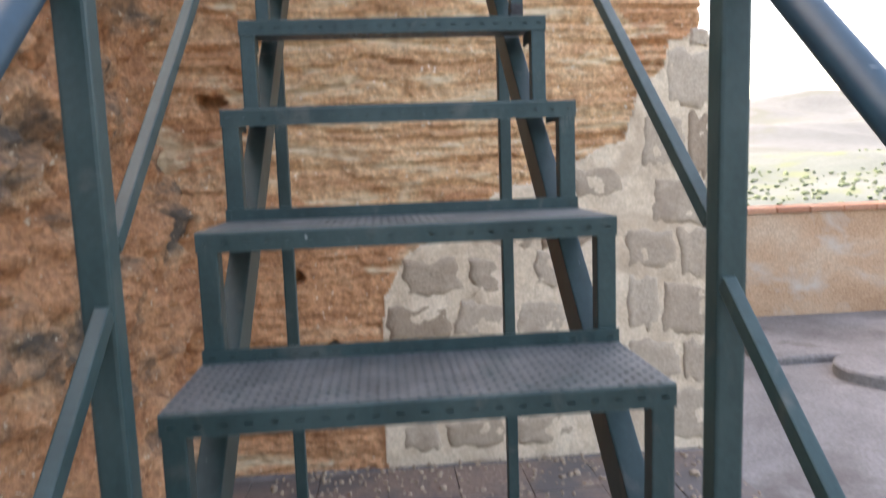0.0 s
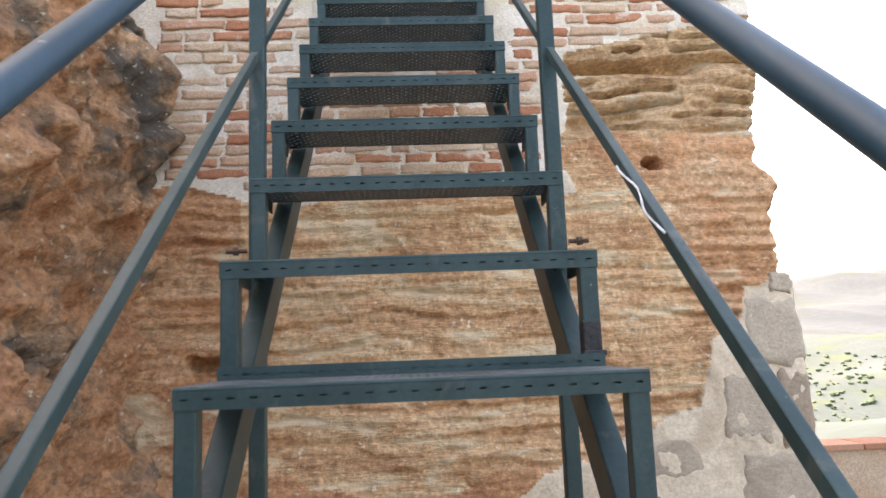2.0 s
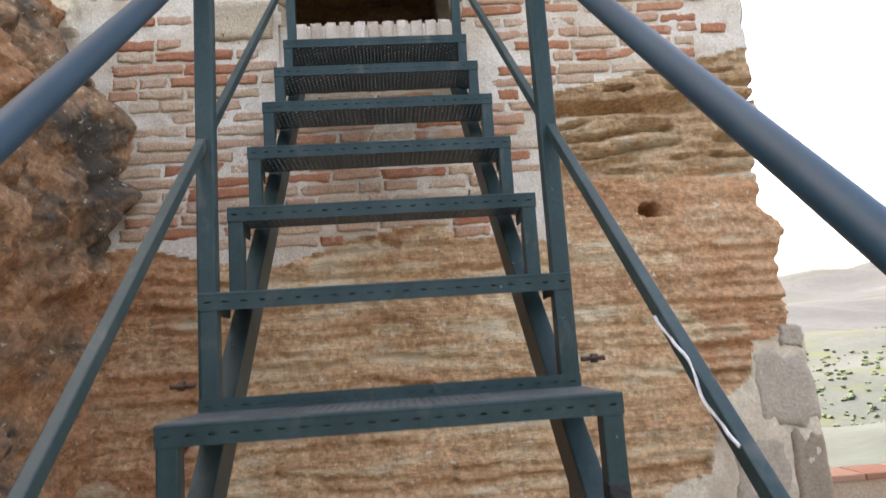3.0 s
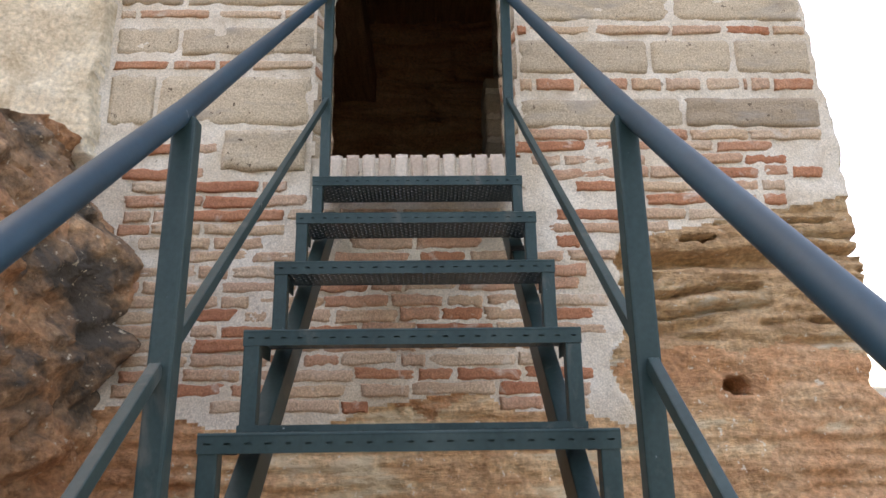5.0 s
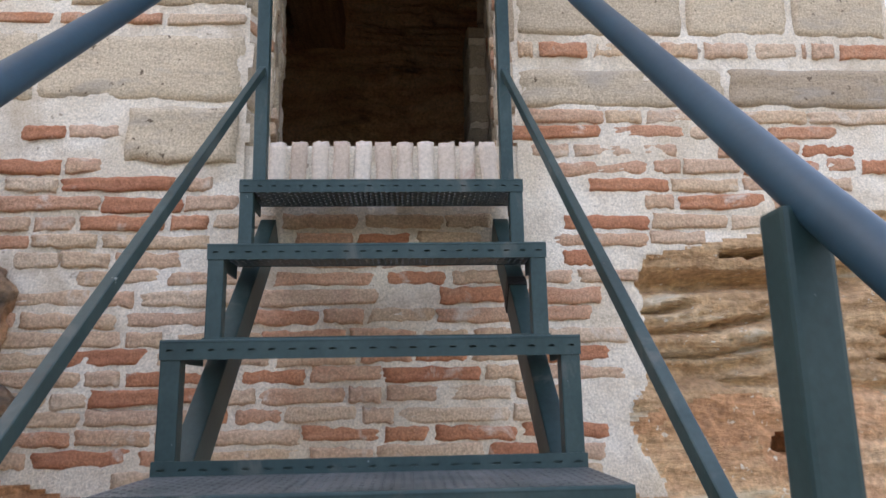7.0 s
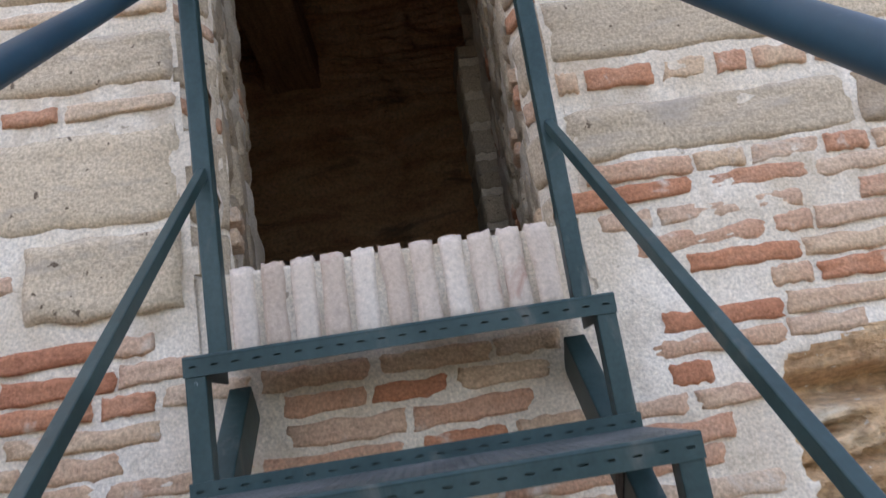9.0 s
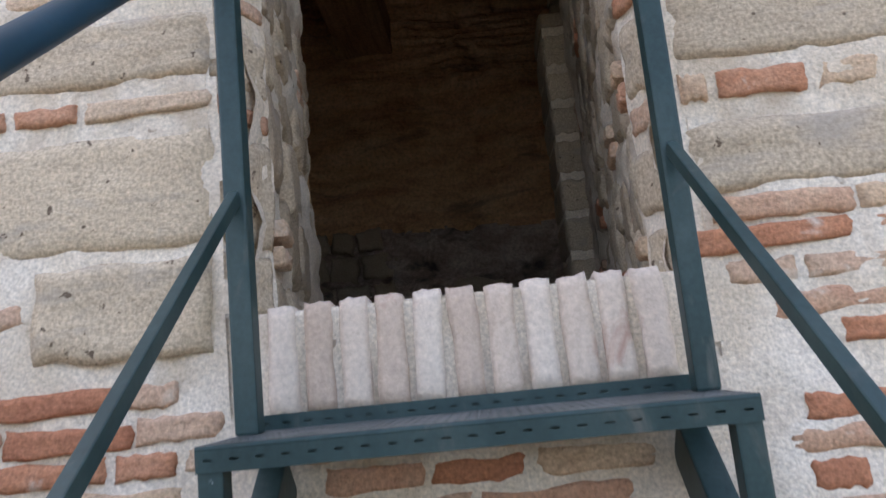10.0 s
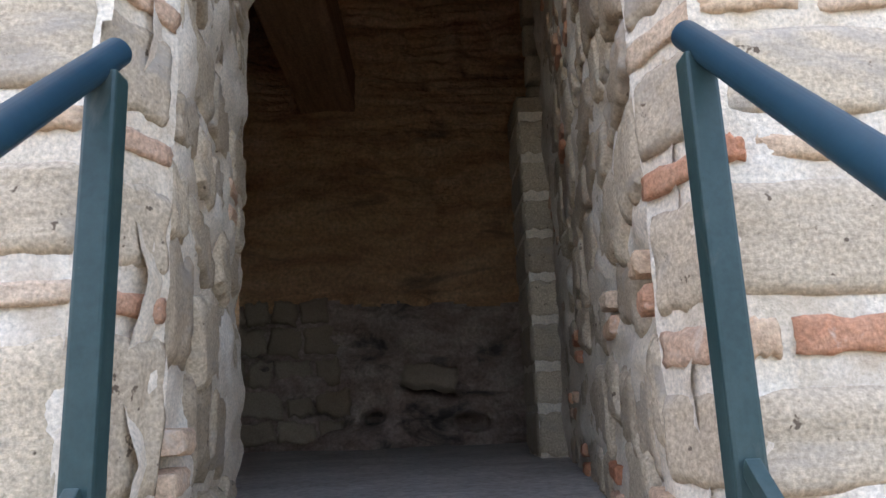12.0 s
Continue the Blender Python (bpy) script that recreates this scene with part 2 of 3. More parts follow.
def fbm(x, y, z, octaves=5, gain=0.5):
    x, y, z = np.broadcast_arrays(np.asarray(x, float), np.asarray(y, float), np.asarray(z, float))
    total, amp = np.zeros(x.shape), 1.0
    for i in range(octaves):
        total = total + amp * value_noise(x * 2 ** i + 11.3 * i, y * 2 ** i + 5.1 * i, z * 2 ** i + 7.7 * i)
        amp *= gain
    return total


def smoothstep(a, b, v):
    t = np.clip((v - a) / (b - a), 0, 1)
    return t * t * (3 - 2 * t)


def sheet(name, X, Y, Z, mats, index=None, keep=None, smooth=True, flip=False):
    """A mesh over a grid of points; index gives each cell's material, keep tells which cells exist."""
    n, m = X.shape
    ids = np.arange(n * m).reshape(n, m)
    q = np.stack([ids[:-1, :-1], ids[1:, :-1], ids[1:, 1:], ids[:-1, 1:]], -1)
    if flip:
        q = q[..., ::-1]
    use = np.ones((n - 1, m - 1), bool) if keep is None else keep
    faces = q[use]
    me = bpy.data.meshes.new(name)
    me.from_pydata(np.stack([X, Y, Z], -1).reshape(-1, 3).tolist(), [], faces.tolist())
    for mt in mats:
        me.materials.append(mt)
    if index is not None:
        me.polygons.foreach_set("material_index", index[use].astype(np.int32).ravel())
    me.polygons.foreach_set("use_smooth", [smooth] * len(faces))
    bm = bmesh.new()
    bm.from_mesh(me)
    bmesh.ops.delete(bm, geom=[v for v in bm.verts if not v.link_faces], context="VERTS")
    bm.to_mesh(me)
    bm.free()
    return new(name, me)


# ---- the tower's front wall ----
FACE = 0.245                       # the wall's face lies across the head of the stairs
DOOR_L, DOOR_R, DOOR_Z0, DOOR_Z1 = -0.325, 0.31, 3.13, 5.30
ARRIS = 0.045                       # the doorway's outer edges are worn round
EDGE_Z = [0.0, 0.6, 1.62, 1.98, 2.04, 2.18, 2.30, 2.40, 2.44, 2.50, 2.64, 2.82, 3.05, 3.26, 3.47, 3.75, 3.97, 4.6, 9.0]
EDGE_X = [1.55, 1.55, 1.550, 1.54, 1.49, 1.485, 1.485, 1.522, 1.50, 1.430, 1.445, 1.485, 1.492, 1.478, 1.472, 1.450, 1.43, 1.42, 1.40]


def zone_mass(x, z):
    """How far inside the brick facing (>0) a place of the wall lies."""
    wob = 0.035 * fbm(x * 7, 1.0, z * 7, 4)
    bottom = z - (2.43 + 0.05 * np.sin(x * 5 + 1))
    right = np.where(z < 2.98, (0.645 + 0.03 * np.sin(z * 19)) - x, (0.645 + 5.2 * (z - 2.98)) - x)
    return np.minimum(bottom, right) + wob


def zone_rubble(x, z):
    """Inside the repaired stone corner at the wall's foot."""
    wob = 0.04 * fbm(x * 6 + 3, 2.0, z * 6, 4)
    top = np.interp(x, [-0.10, -0.06, 0.12, 0.3, 0.58, 0.9, 1.10, 1.17, 1.21, 1.29, 1.32, 1.6], [0.0, 0.86, 1.08, 1.18, 1.34, 1.45, 1.55, 1.78, 1.80, 1.86, 2.0, 2.02])
    return np.where(x < -0.09, -0.2, np.minimum(top - z, (x + 0.09) * 1.5)) + wob * 0.7


HOLES = [(1.000, 2.510, 0.044, 0.026), (-0.80, 1.765, 0.06, 0.034), (-0.46, 0.95, 0.05, 0.03), (-0.30, 0.62, 0.03, 0.022), (1.02, 3.055, 0.10, 0.009), (1.22, 3.125, 0.13, 0.007), (0.93, 2.99, 0.05, 0.008)]


def front_relief(x, z):
    """How far the wall's skin stands behind the face, in metres (negative: proud)."""
    brick, rub = zone_mass(x, z), zone_rubble(x, z)
    pale = np.minimum(-1.10 + 0.03 * fbm(z * 6, 3.0, x * 2, 3) - x, z - 3.28)
    warp = z + 0.022 * fbm(x * 2.2, 4.0, z * 3, 4)
    ph = (warp * 21.0) % 1.0
    ph2 = (warp * 9.3 + 0.3) % 1.0
    strength = 0.35 + 0.9 * smoothstep(-0.3, 0.6, fbm(x * 1.4 + 9, 6.0, z * 2.0, 3))
    earth = -0.010 + 0.018 * fbm(x * 3, 5.0, z * 4, 5) + strength * (0.016 * ph ** 2 + 0.016 * ph2 ** 3) + 0.006 * fbm(x * 26, 8.0, z * 34, 3)
    upper = smoothstep(2.55, 2.75, z) * smoothstep(0.6, 0.7, x)
    gash = np.clip(fbm(x * 2.0 + 4, 7.5, warp * 15, 3) - 0.12, 0, 1)
    earth = earth + upper * (0.16 * gash * smoothstep(3.2, 2.9, np.abs(z - 2.9) + 2.75) + 0.012)
    warp2 = z + 0.05 * fbm(x * 1.6, 33.0, z * 2.5, 3)
    ph3, ph4 = (warp2 * 16.0) % 1.0, (warp2 * 27.0 + 0.4) % 1.0
    open_here = smoothstep(-0.15, 0.45, fbm(x * 3.2 + 2, 34.0, warp2 * 9, 3))
    gap = open_here * (0.065 * smoothstep(0.62, 0.92, ph3) + 0.022 * ph4 ** 2)
    earth = earth + upper * gap * smoothstep(2.58, 2.70, z)
    earth = earth + 0.020 * smoothstep(0.70, 0.95, (warp2 * 11.0) % 1.0) * smoothstep(0.0, 0.5, fbm(x * 2.4 + 7, 35.0, warp2 * 6, 3)) + 0.010 * np.abs(fbm(x * 12, 36.0, z * 16, 3))
    for hx, hz, a, b in HOLES:
        d = ((x - hx) / a) ** 2 + ((z - hz) / b) ** 2 + 0.5 * fbm(x * 25, 9.0, z * 25, 2)
        earth = earth + 0.26 * smoothstep(1.15, 0.75, d)
    facing = 0.004 + 0.005 * fbm(x * 14, 10.0, z * 14, 4)
    stone = -0.012 + 0.006 * fbm(x * 12, 11.0, z * 12, 4)
    plaster = -0.05 + 0.012 * fbm(x * 8, 12.0, z * 8, 5)
    out = np.where(rub > 0, stone, np.where(brick > 0, facing, earth))
    out = np.where(pale > 0, plaster, out)
    zone = np.where(pale > 0, 3, np.where(rub > 0, 5, np.where(brick > 0, 2, np.where((x > 0.55) & (z > 2.62 + 0.06 * fbm(x * 5, 3, 9, 3)), 4, np.where((z > 1.25 + 0.1 * fbm(x * 3, 2, 2, 3)) & (z < 2.48 + 0.08 * fbm(x * 4, 3, 2, 3)) & (x > -0.70 + 0.12 * fbm(z * 3, 1, 1, 2)) & (x < 1.15 + 0.2 * fbm(z * 4, 1, 5, 3)), 1, 0)))))
    return out, zone


def build_front():
    us = np.concatenate([np.linspace(-3.2, -1.25, 40)[:-1], np.arange(-1.25, 0.0, 0.0115)])
    ur = np.arange(0.0, 1.0001, 0.0076)
    zs = np.concatenate([np.arange(0.0, 4.15, 0.0105), np.linspace(4.16, 9.0, 60)])
    left_n = len(us)
    Z = np.repeat(zs[None, :], left_n + len(ur), 0)
    edge = np.interp(zs, EDGE_Z, EDGE_X) + 0.010 * fbm(zs * 9, 20.0, 1.0, 4) + 0.004 * fbm(zs * 45, 20.0, 1.0, 2)
    X = np.concatenate([np.repeat(us[:, None], len(zs), 1), ur[:, None] * edge[None, :]])
    R, zone = front_relief(X, Z)
    Y = FACE + R
    # the last columns round the corner
    Y[-1] += 0.03
    jam = 0.010 * fbm(zs * 9, 30.0, 2.0, 3)
    inside = (Z > DOOR_Z0) & (Z < DOOR_Z1) & (X > DOOR_L - ARRIS + jam[None, :]) & (X < DOOR_R + ARRIS - jam[None, :])
    keep = ~(inside[:-1, :-1] & inside[1:, :-1] & inside[1:, 1:] & inside[:-1, 1:])
    ob = sheet("wall_front", X, Y, Z, [M_EARTH, M_LAYERS, M_MORTAR, M_PALE, M_RIDGE, M_REPAIR], zone[:-1, :-1], keep)
    # the corner's return
    ys = np.concatenate([np.arange(0, 0.3, 0.02), np.linspace(0.32, 8.0, 40)])
    Xs = np.repeat(edge[:, None], len(ys), 1) - 0.02 * np.abs(fbm(zs[:, None] * 6, ys[None, :] * 6, 3.0, 4)) * (ys[None, :] > 0.02)
    Ys = Y[-1][:, None] + ys[None, :]
    Zs = np.repeat(zs[:, None], len(ys), 1)
    side = sheet("wall_east", Xs, Ys, Zs, [M_LAYERS, M_MORTAR], np.where(Zs[:-1, :-1] < 2.0, 1, 0), flip=True)
    tagged(side, "eroded earth and stone flank of the old tower", "wall", kind="structure")
    return tagged(ob, "old tower wall of brick, stone and eroded rammed earth", "wall", kind="structure")


WALL = build_front()


# ---- the room behind the door ----
def lumpy(name, p, q, z0, z1, amp, mat, label, step=0.03, seed=0.0, freq=4.0, top=None):
    """A rough upright skin from p to q in plan, its relief to the left of the way."""
    p, q = np.array(p, float), np.array(q, float)
    d = q - p
    ln = float(np.hypot(*d))
    s = np.linspace(0, 1, max(2, int(ln / step)))
    zs = np.linspace(z0, z1, max(2, int((z1 - z0) / step)))
    S, Z = np.meshgrid(s, zs, indexing="ij")
    nrm = np.array([-d[1], d[0]]) / ln
    r = amp * fbm(S * ln * freq + seed, seed, Z * freq * 1.5, 5)
    X, Y = p[0] + S * d[0] + nrm[0] * r, p[1] + S * d[1] + nrm[1] * r
    ob = sheet(name, X, Y, Z, [mat])
    return tagged(ob, label, "wall", kind="structure")


L_OUT, L_IN = (DOOR_L - ARRIS - 0.012, FACE + 0.005), (DOOR_L - 0.002, FACE + 0.155)
R_OUT, R_IN = (DOOR_R + ARRIS + 0.012, FACE + 0.005), (DOOR_R + 0.004, FACE + 0.155)
JAMB_LABEL = "rubble-built side of the doorway smeared with pale mortar"
JL = lumpy("wall_door_left", (DOOR_L - 0.016, FACE + 0.085), (-0.445, 1.22), 3.10, 6.2, 0.018, M_MORTAR, JAMB_LABEL, 0.016, 3.0, 6.0)
JR = lumpy("wall_door_right", (0.56, 2.45), (DOOR_R + 0.018, FACE + 0.085), 3.10, 6.2, 0.018, M_MORTAR, JAMB_LABEL, 0.016, 8.0, 6.0)
CL = lumpy("wall_arris_left", L_OUT, L_IN, 3.10, 5.45, 0.006, M_MORTAR, "worn rounded edge of the doorway", 0.012, 4.0, 9.0)
CR = lumpy("wall_arris_right", R_IN, R_OUT, 3.10, 5.45, 0.006, M_MORTAR, "worn rounded edge of the doorway", 0.012, 9.0, 9.0)
lumpy("wall_room_front", (-0.458, 1.225), (-2.2, 1.22), 3.10, 6.4, 0.03, M_INNER, "dark inner face of the tower wall", 0.08, 5.0)
lumpy("wall_room_left", (-2.2, 1.2), (-2.2, 4.0), 3.10, 6.4, 0.03, M_INNER, "dark earth wall inside the tower", 0.08, 6.0)
def build_back():
    xs, zs = np.arange(-2.25, 1.36, 0.02), np.arange(3.10, 6.42, 0.018)
    X, Z = np.meshgrid(xs, zs, indexing="ij")
    warp = Z + 0.03 * fbm(X * 1.5, 61.0, Z * 2, 3)
    r = 0.05 * fbm(X * 2.2, 60.0, Z * 2.6, 5) + 0.035 * ((warp * 2.6) % 1.0) ** 4 + 0.022 * ((warp * 15) % 1.0) ** 2 * smoothstep(4.9, 5.5, Z)
    low = 4.17 + 0.05 * fbm(X * 3, 62.0, 0, 3)
    r = r + np.where(Z < low, 0.05 + 0.05 * fbm(X * 4.5, 63.0, Z * 6, 4), 0)
    for hx, hz, a, d in ((-0.50, 4.17, 0.07, 0.12), (-0.06, 4.18, 0.08, 0.12), (0.25, 3.42, 0.09, 0.3), (-0.35, 3.45, 0.09, 0.2), (0.08, 5.62, 0.05, 0.12), (0.0, 4.35, 0.06, 0.08)):
        r = r + d * smoothstep(1.2, 0.5, np.hypot(X - hx, (Z - hz) * 1.5) / a + 0.25 * fbm(X * 15, 64.0, Z * 15, 2))
    # a fallen heap of rubble and plaster at the foot
    heap = smoothstep(3.78, 3.45, Z + 0.45 * np.abs(X + 0.02)) + 0.25 * fbm(X * 5, 65.0, Z * 5, 4)
    r = r - 0.22 * np.clip(heap, 0, 1.2)
    Y = 3.90 + r
    ob = sheet("wall_room_back", X, Y, Z, [M_INNER, M_BASE], (Z < low)[:-1, :-1].astype(int))
    return tagged(ob, "brown rammed earth wall above dark rubble at the back of the room", "wall", kind="structure")


BACK = build_back()
lumpy("wall_room_right", (1.30, 4.0), (1.30, 2.7), 3.10, 6.4, 0.03, M_INNER, "dark earth wall inside the tower", 0.08, 7.0)
lumpy("wall_room_south", (1.32, 2.75), (0.60, 2.75), 3.10, 6.4, 0.02, M_INNER, "dark earth wall inside the tower", 0.08, 7.5)
bm = bmesh.new()
box(bm, -0.45, 2.15, 3.19, 3.7, 3.75, 0.2)
tagged(put("floor_room", bm, M_FLOOR), "dusty grey floor inside the tower", "floor", kind="structure")
bm = bmesh.new()
box(bm, -0.45, 2.15, 6.45, 3.7, 3.9, 0.2)
for i in range(11):
    box(bm, -2.05 + i * 0.29, 2.15, 6.33, 0.27, 3.8, 0.03)
tagged(put("ceiling", bm, M_TIMBER), "dark board ceiling inside the tower", "ceiling", kind="structure")
bm = bmesh.new()
box(bm, 0, 0.74, 5.62, 1.5, 0.95, 0.64)
tagged(put("wall_lintel", bm, M_MORTAR), "masonry above the doorway", "wall", kind="structure")
# unseen bulk behind the wall, its extent chosen to block sun from the terrace
bm = bmesh.new()
box(bm, -3.6, 4.2, 4.5, 2.6, 7.9, 9.0)
box(bm, -0.9, 6.3, 4.5, 4.7, 4.3, 9.0)
box(bm, -1.4, 4.3, 8.0, 5.6, 7.8, 2.0)
box(bm, -0.9, 2.2, 1.5, 4.7, 3.6, 3.0)
tagged(put("tower_core", bm, M_EARTH), "unseen body of the tower, sized to shade the terrace", "tower", kind="structure")


# ---- the earth mass beside the stairs ----
def build_mass():
    ys = np.concatenate([np.linspace(-6.0, -2.2, 40)[:-1], np.arange(-2.2, 0.34, 0.0135)])
    vs = np.concatenate([np.arange(0, 1.0, 0.0042), np.linspace(1.0, 1.6, 40)])
    Yg, V = np.meshgrid(ys, vs, indexing="ij")
    top = 3.32 + 0.28 * np.minimum(Yg, 0) + 0.06 * fbm(Yg * 3, 40.0, 0, 3)
    Z = np.where(V <= 1, V * top, top + 0.05 * (V - 1))
    over = np.clip(V - 1, 0, 1) * 3.0
    shoulder = 0.14 * smoothstep(0.86, 1.0, V) ** 2
    lumps = 0.08 * fbm(Yg * 1.7, 41.0, Z * 1.9, 4, 0.5) + 0.075 * np.abs(fbm(Yg * 5.5, 42.0, Z * 6.5, 4)) - 0.03 * np.abs(fbm(Yg * 13, 45.0, Z * 15, 3)) + 0.014 * fbm(Yg * 30, 43.0, Z * 34, 3)
    corner = 0.06 * smoothstep(-0.25, 0.25, Yg)
    foot = -0.10 * smoothstep(0.9, 0.0, Z)
    X = -1.05 + lumps + corner - shoulder - over - foot * 0.6
    for hy, hz, a in ((-0.55, 1.79, 0.05), (-0.12, 1.04, 0.05), (-0.35, 1.22, 0.035), (-0.30, 2.02, 0.03), (-0.75, 1.53, 0.05)):
        d = np.hypot(Yg - hy, (Z - hz) * 1.3) / a + 0.3 * fbm(Yg * 20, 44.0, Z * 20, 2)
        X = X - 0.10 * smoothstep(1.1, 0.5, d)
    for hy, hz, a in ((-0.76, 1.66, 0.13), (-0.56, 1.60, 0.09), (-0.62, 2.33, 0.16), (-0.95, 1.45, 0.08), (-0.9, 1.12, 0.10)):
        d = np.hypot(Yg - hy, Z - hz) / a
        X = X + 0.05 * smoothstep(1.05, 0.6, d)
    ob = sheet("earth_mass", X, Yg, Z, [M_MASS], flip=True)
    return tagged(ob, "weathered lumpy rammed earth wall stub with dark lichen stains", "wall", kind="structure")


build_mass()

# ---- ground, terrace, parapet, hills ----
def build_ground():
    rad = np.concatenate([np.linspace(0.0, 8, 30), np.geomspace(8.3, 3000, 120)])
    ang = np.linspace(0, 2 * math.pi, 181)
    Rr, A = np.meshgrid(rad, ang, indexing="ij")
    X, Y = 1.0 + Rr * np.sin(A), 0.0 + Rr * np.cos(A)
    far = np.clip(Rr - 9, 0, None)
    drop = -26 * smoothstep(0, 90, far)
    rise = (40 + 14 * fbm(X * 0.006, 50.0, Y * 0.006, 4)) * smoothstep(110, 420, far) + 62 * smoothstep(420, 1100, far) + 150 * smoothstep(1100, 2900, far)
    Z = drop + rise * (0.75 + 0.35 * fbm(X * 0.0025 + 2, 51.0, Y * 0.0025, 3)) + np.where(far > 0, 0.6 * fbm(X * 0.08, 52.0, Y * 0.08, 3), 0)
    # beyond 520 the ground takes the colour with haze painted in
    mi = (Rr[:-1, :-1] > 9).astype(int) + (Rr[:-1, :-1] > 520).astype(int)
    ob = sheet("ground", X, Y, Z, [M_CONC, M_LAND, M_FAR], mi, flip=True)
    return tagged(ob, "pale concrete terrace falling away to a dry scrubby valley and hills", "ground", kind="structure")


build_ground()
bm = bmesh.new()
box(bm, 5.6, 2.86, 0.47, 8.2, 0.26, 0.94, 0.01)
tagged(put("wall_parapet", bm, M_PARAPET), "low ochre rendered parapet wall with stains", "wall", kind="structure")
PARAPET = bpy.data.objects["wall_parapet"]
for i in range(27):
    bmc = bmesh.new()
    box(bmc, 1.65 + i * 0.30, 2.86, 0.965, 0.29, 0.32, 0.045, 0.008)
    part("coping_tile", bmc, M_COPING, PARAPET)


def flat_slab(name, cx, cy, rx, ry, h, seed, mat, label, square=False):
    """A worn low slab with an uneven outline."""
    rs = random.Random(seed)
    bm = bmesh.new()
    n = 40
    rows = []
    for z, k in ((-0.05, 1.0), (h - 0.012, 1.0), (h, 0.975)):
        ring = []
        for i in range(n):
            t = i * math.tau / n
            c, s = math.cos(t), math.sin(t)
            if square:
                q = max(abs(c), abs(s))
                c, s = c / q, s / q
            w = k * (1 + 0.03 * noise.noise(Vector((c * 2 + seed, s * 2, 0))))
            ring.append(bm.verts.new((cx + rx * c * w, cy + ry * s * w, z + rs.uniform(-0.003, 0.003))))
        rows.append(ring)
    for r0, r1 in zip(rows, rows[1:]):
        for i in range(n):
            bm.faces.new((r0[i], r0[(i + 1) % n], r1[(i + 1) % n], r1[i]))
    bm.faces.new(rows[-1])
    return tagged(put(name, bm, mat), label, "slab", kind="structure")


flat_slab("pavement_round", 3.45, 1.12, 0.62, 0.42, 0.075, 3, M_CONC, "raised round worn stone slab in the terrace")
flat_slab("pavement_step", 3.9, 2.10, 1.35, 0.62, 0.05, 8, M_CONC, "low raised concrete platform before the parapet", True)


def build_shrubs():
    rs = np.random.RandomState(3)
    src = bmesh.new()
    bmesh.ops.create_icosphere(src, subdivisions=1, radius=1.0)
    base = np.array([v.co[:] for v in src.verts])
    tri = np.array([[v.index for v in f.verts] for f in src.faces])
    src.free()
    ground_ob = bpy.data.objects["ground"]
    dep = bpy.context.evaluated_depsgraph_get()
    vs, fs, n = [], [], 0
    for i in range(5200):
        d, t = 45 * (10 ** rs.uniform(0, 1.05)), radians(rs.uniform(14, 66))
        x, y = d * math.sin(t), d * math.cos(t)
        if fbm(x * 0.02, 70.0, y * 0.02, 3) < -0.25:
            continue
        hit, p, nn, idx = ground_ob.ray_cast((x, y, 400), (0, 0, -1))
        if not hit:
            continue
        size = rs.uniform(0.35, 1.2)
        for k in range(3):
            o = np.array([p[0], p[1], p[2] + size * 0.4]) + rs.uniform(-0.7, 0.7, 3) * size * (1, 1, 0.4)
            vs.append(base * size * rs.uniform(0.5, 0.9) * (1 + rs.uniform(-0.3, 0.3, (len(base), 1))) * (1, 1, 0.8) + o)
            fs.append(tri + n)
            n += len(base)
    me = bpy.data.meshes.new("shrubs")
    me.from_pydata(np.concatenate(vs).tolist(), [], np.concatenate(fs).tolist())
    me.materials.append(M_LEAF)
    tagged(new("shrubs", me), "dull green shrubs and olive trees scattered over the valley", "shrubs", kind="stuff")


bpy.context.view_layer.update()
build_shrubs()

def build_debris():
    """Crumbs of stone and mortar fallen along the foot of the wall."""
    rs = np.random.RandomState(12)
    src = bmesh.new()
    bmesh.ops.create_icosphere(src, subdivisions=1, radius=1.0)
    base = np.array([v.co[:] for v in src.verts])
    tri = np.array([[v.index for v in f.verts] for f in src.faces])
    src.free()
    vs, fs = [], []
    for i in range(420):
        x, y = rs.uniform(-0.6, 1.5), 0.2 - abs(rs.normal(0, 0.35))
        r = rs.uniform(0.004, 0.016) * (1 if rs.rand() > 0.06 else 1.9)
        z = 0.018 + r * 0.35
        vs.append(base * r * rs.uniform(0.6, 1.0, (1, 3)) * (1 + rs.uniform(-0.25, 0.25, (len(base), 1))) + (x, y, z))
        fs.append(tri + i * len(base))
    me = bpy.data.meshes.new("stone_crumbs")
    me.from_pydata(np.concatenate(vs).tolist(), [], np.concatenate(fs).tolist())
    me.materials.append(M_RUBBLE)
    tagged(new("stone_crumbs", me), "crumbs of stone and mortar scattered on the paving", "debris", kind="stuff")


build_debris()

# worn tiles under the stairs
M_TILE = surface("worn_clay_tile", [(0.3, (0.22, 0.16, 0.125)), (0.5, (0.29, 0.22, 0.175)), (0.7, (0.36, 0.31, 0.27))], 3, (1, 1, 1), 50, 0.9, bump=0.6, depth=0.01, stain=(0.13, 0.115, 0.105), stain_scale=2.2, stain_at=(0.46, 0.60), per_piece=0.2)
bm = bmesh.new()
box(bm, 0.25, -1.85, -0.01, 2.6, 4.0, 0.03)
TILES = tagged(put("pavement_tiles", bm, M_CONC), "worn stained clay tile paving under the staircase", "paving", kind="structure")
bm = bmesh.new()
box(bm, 0, 0, 0, 0.312, 0.312, 0.016, 0.003)
TILE_MESH = mesh_of("tile", bm, M_TILE)
rt = random.Random(9)
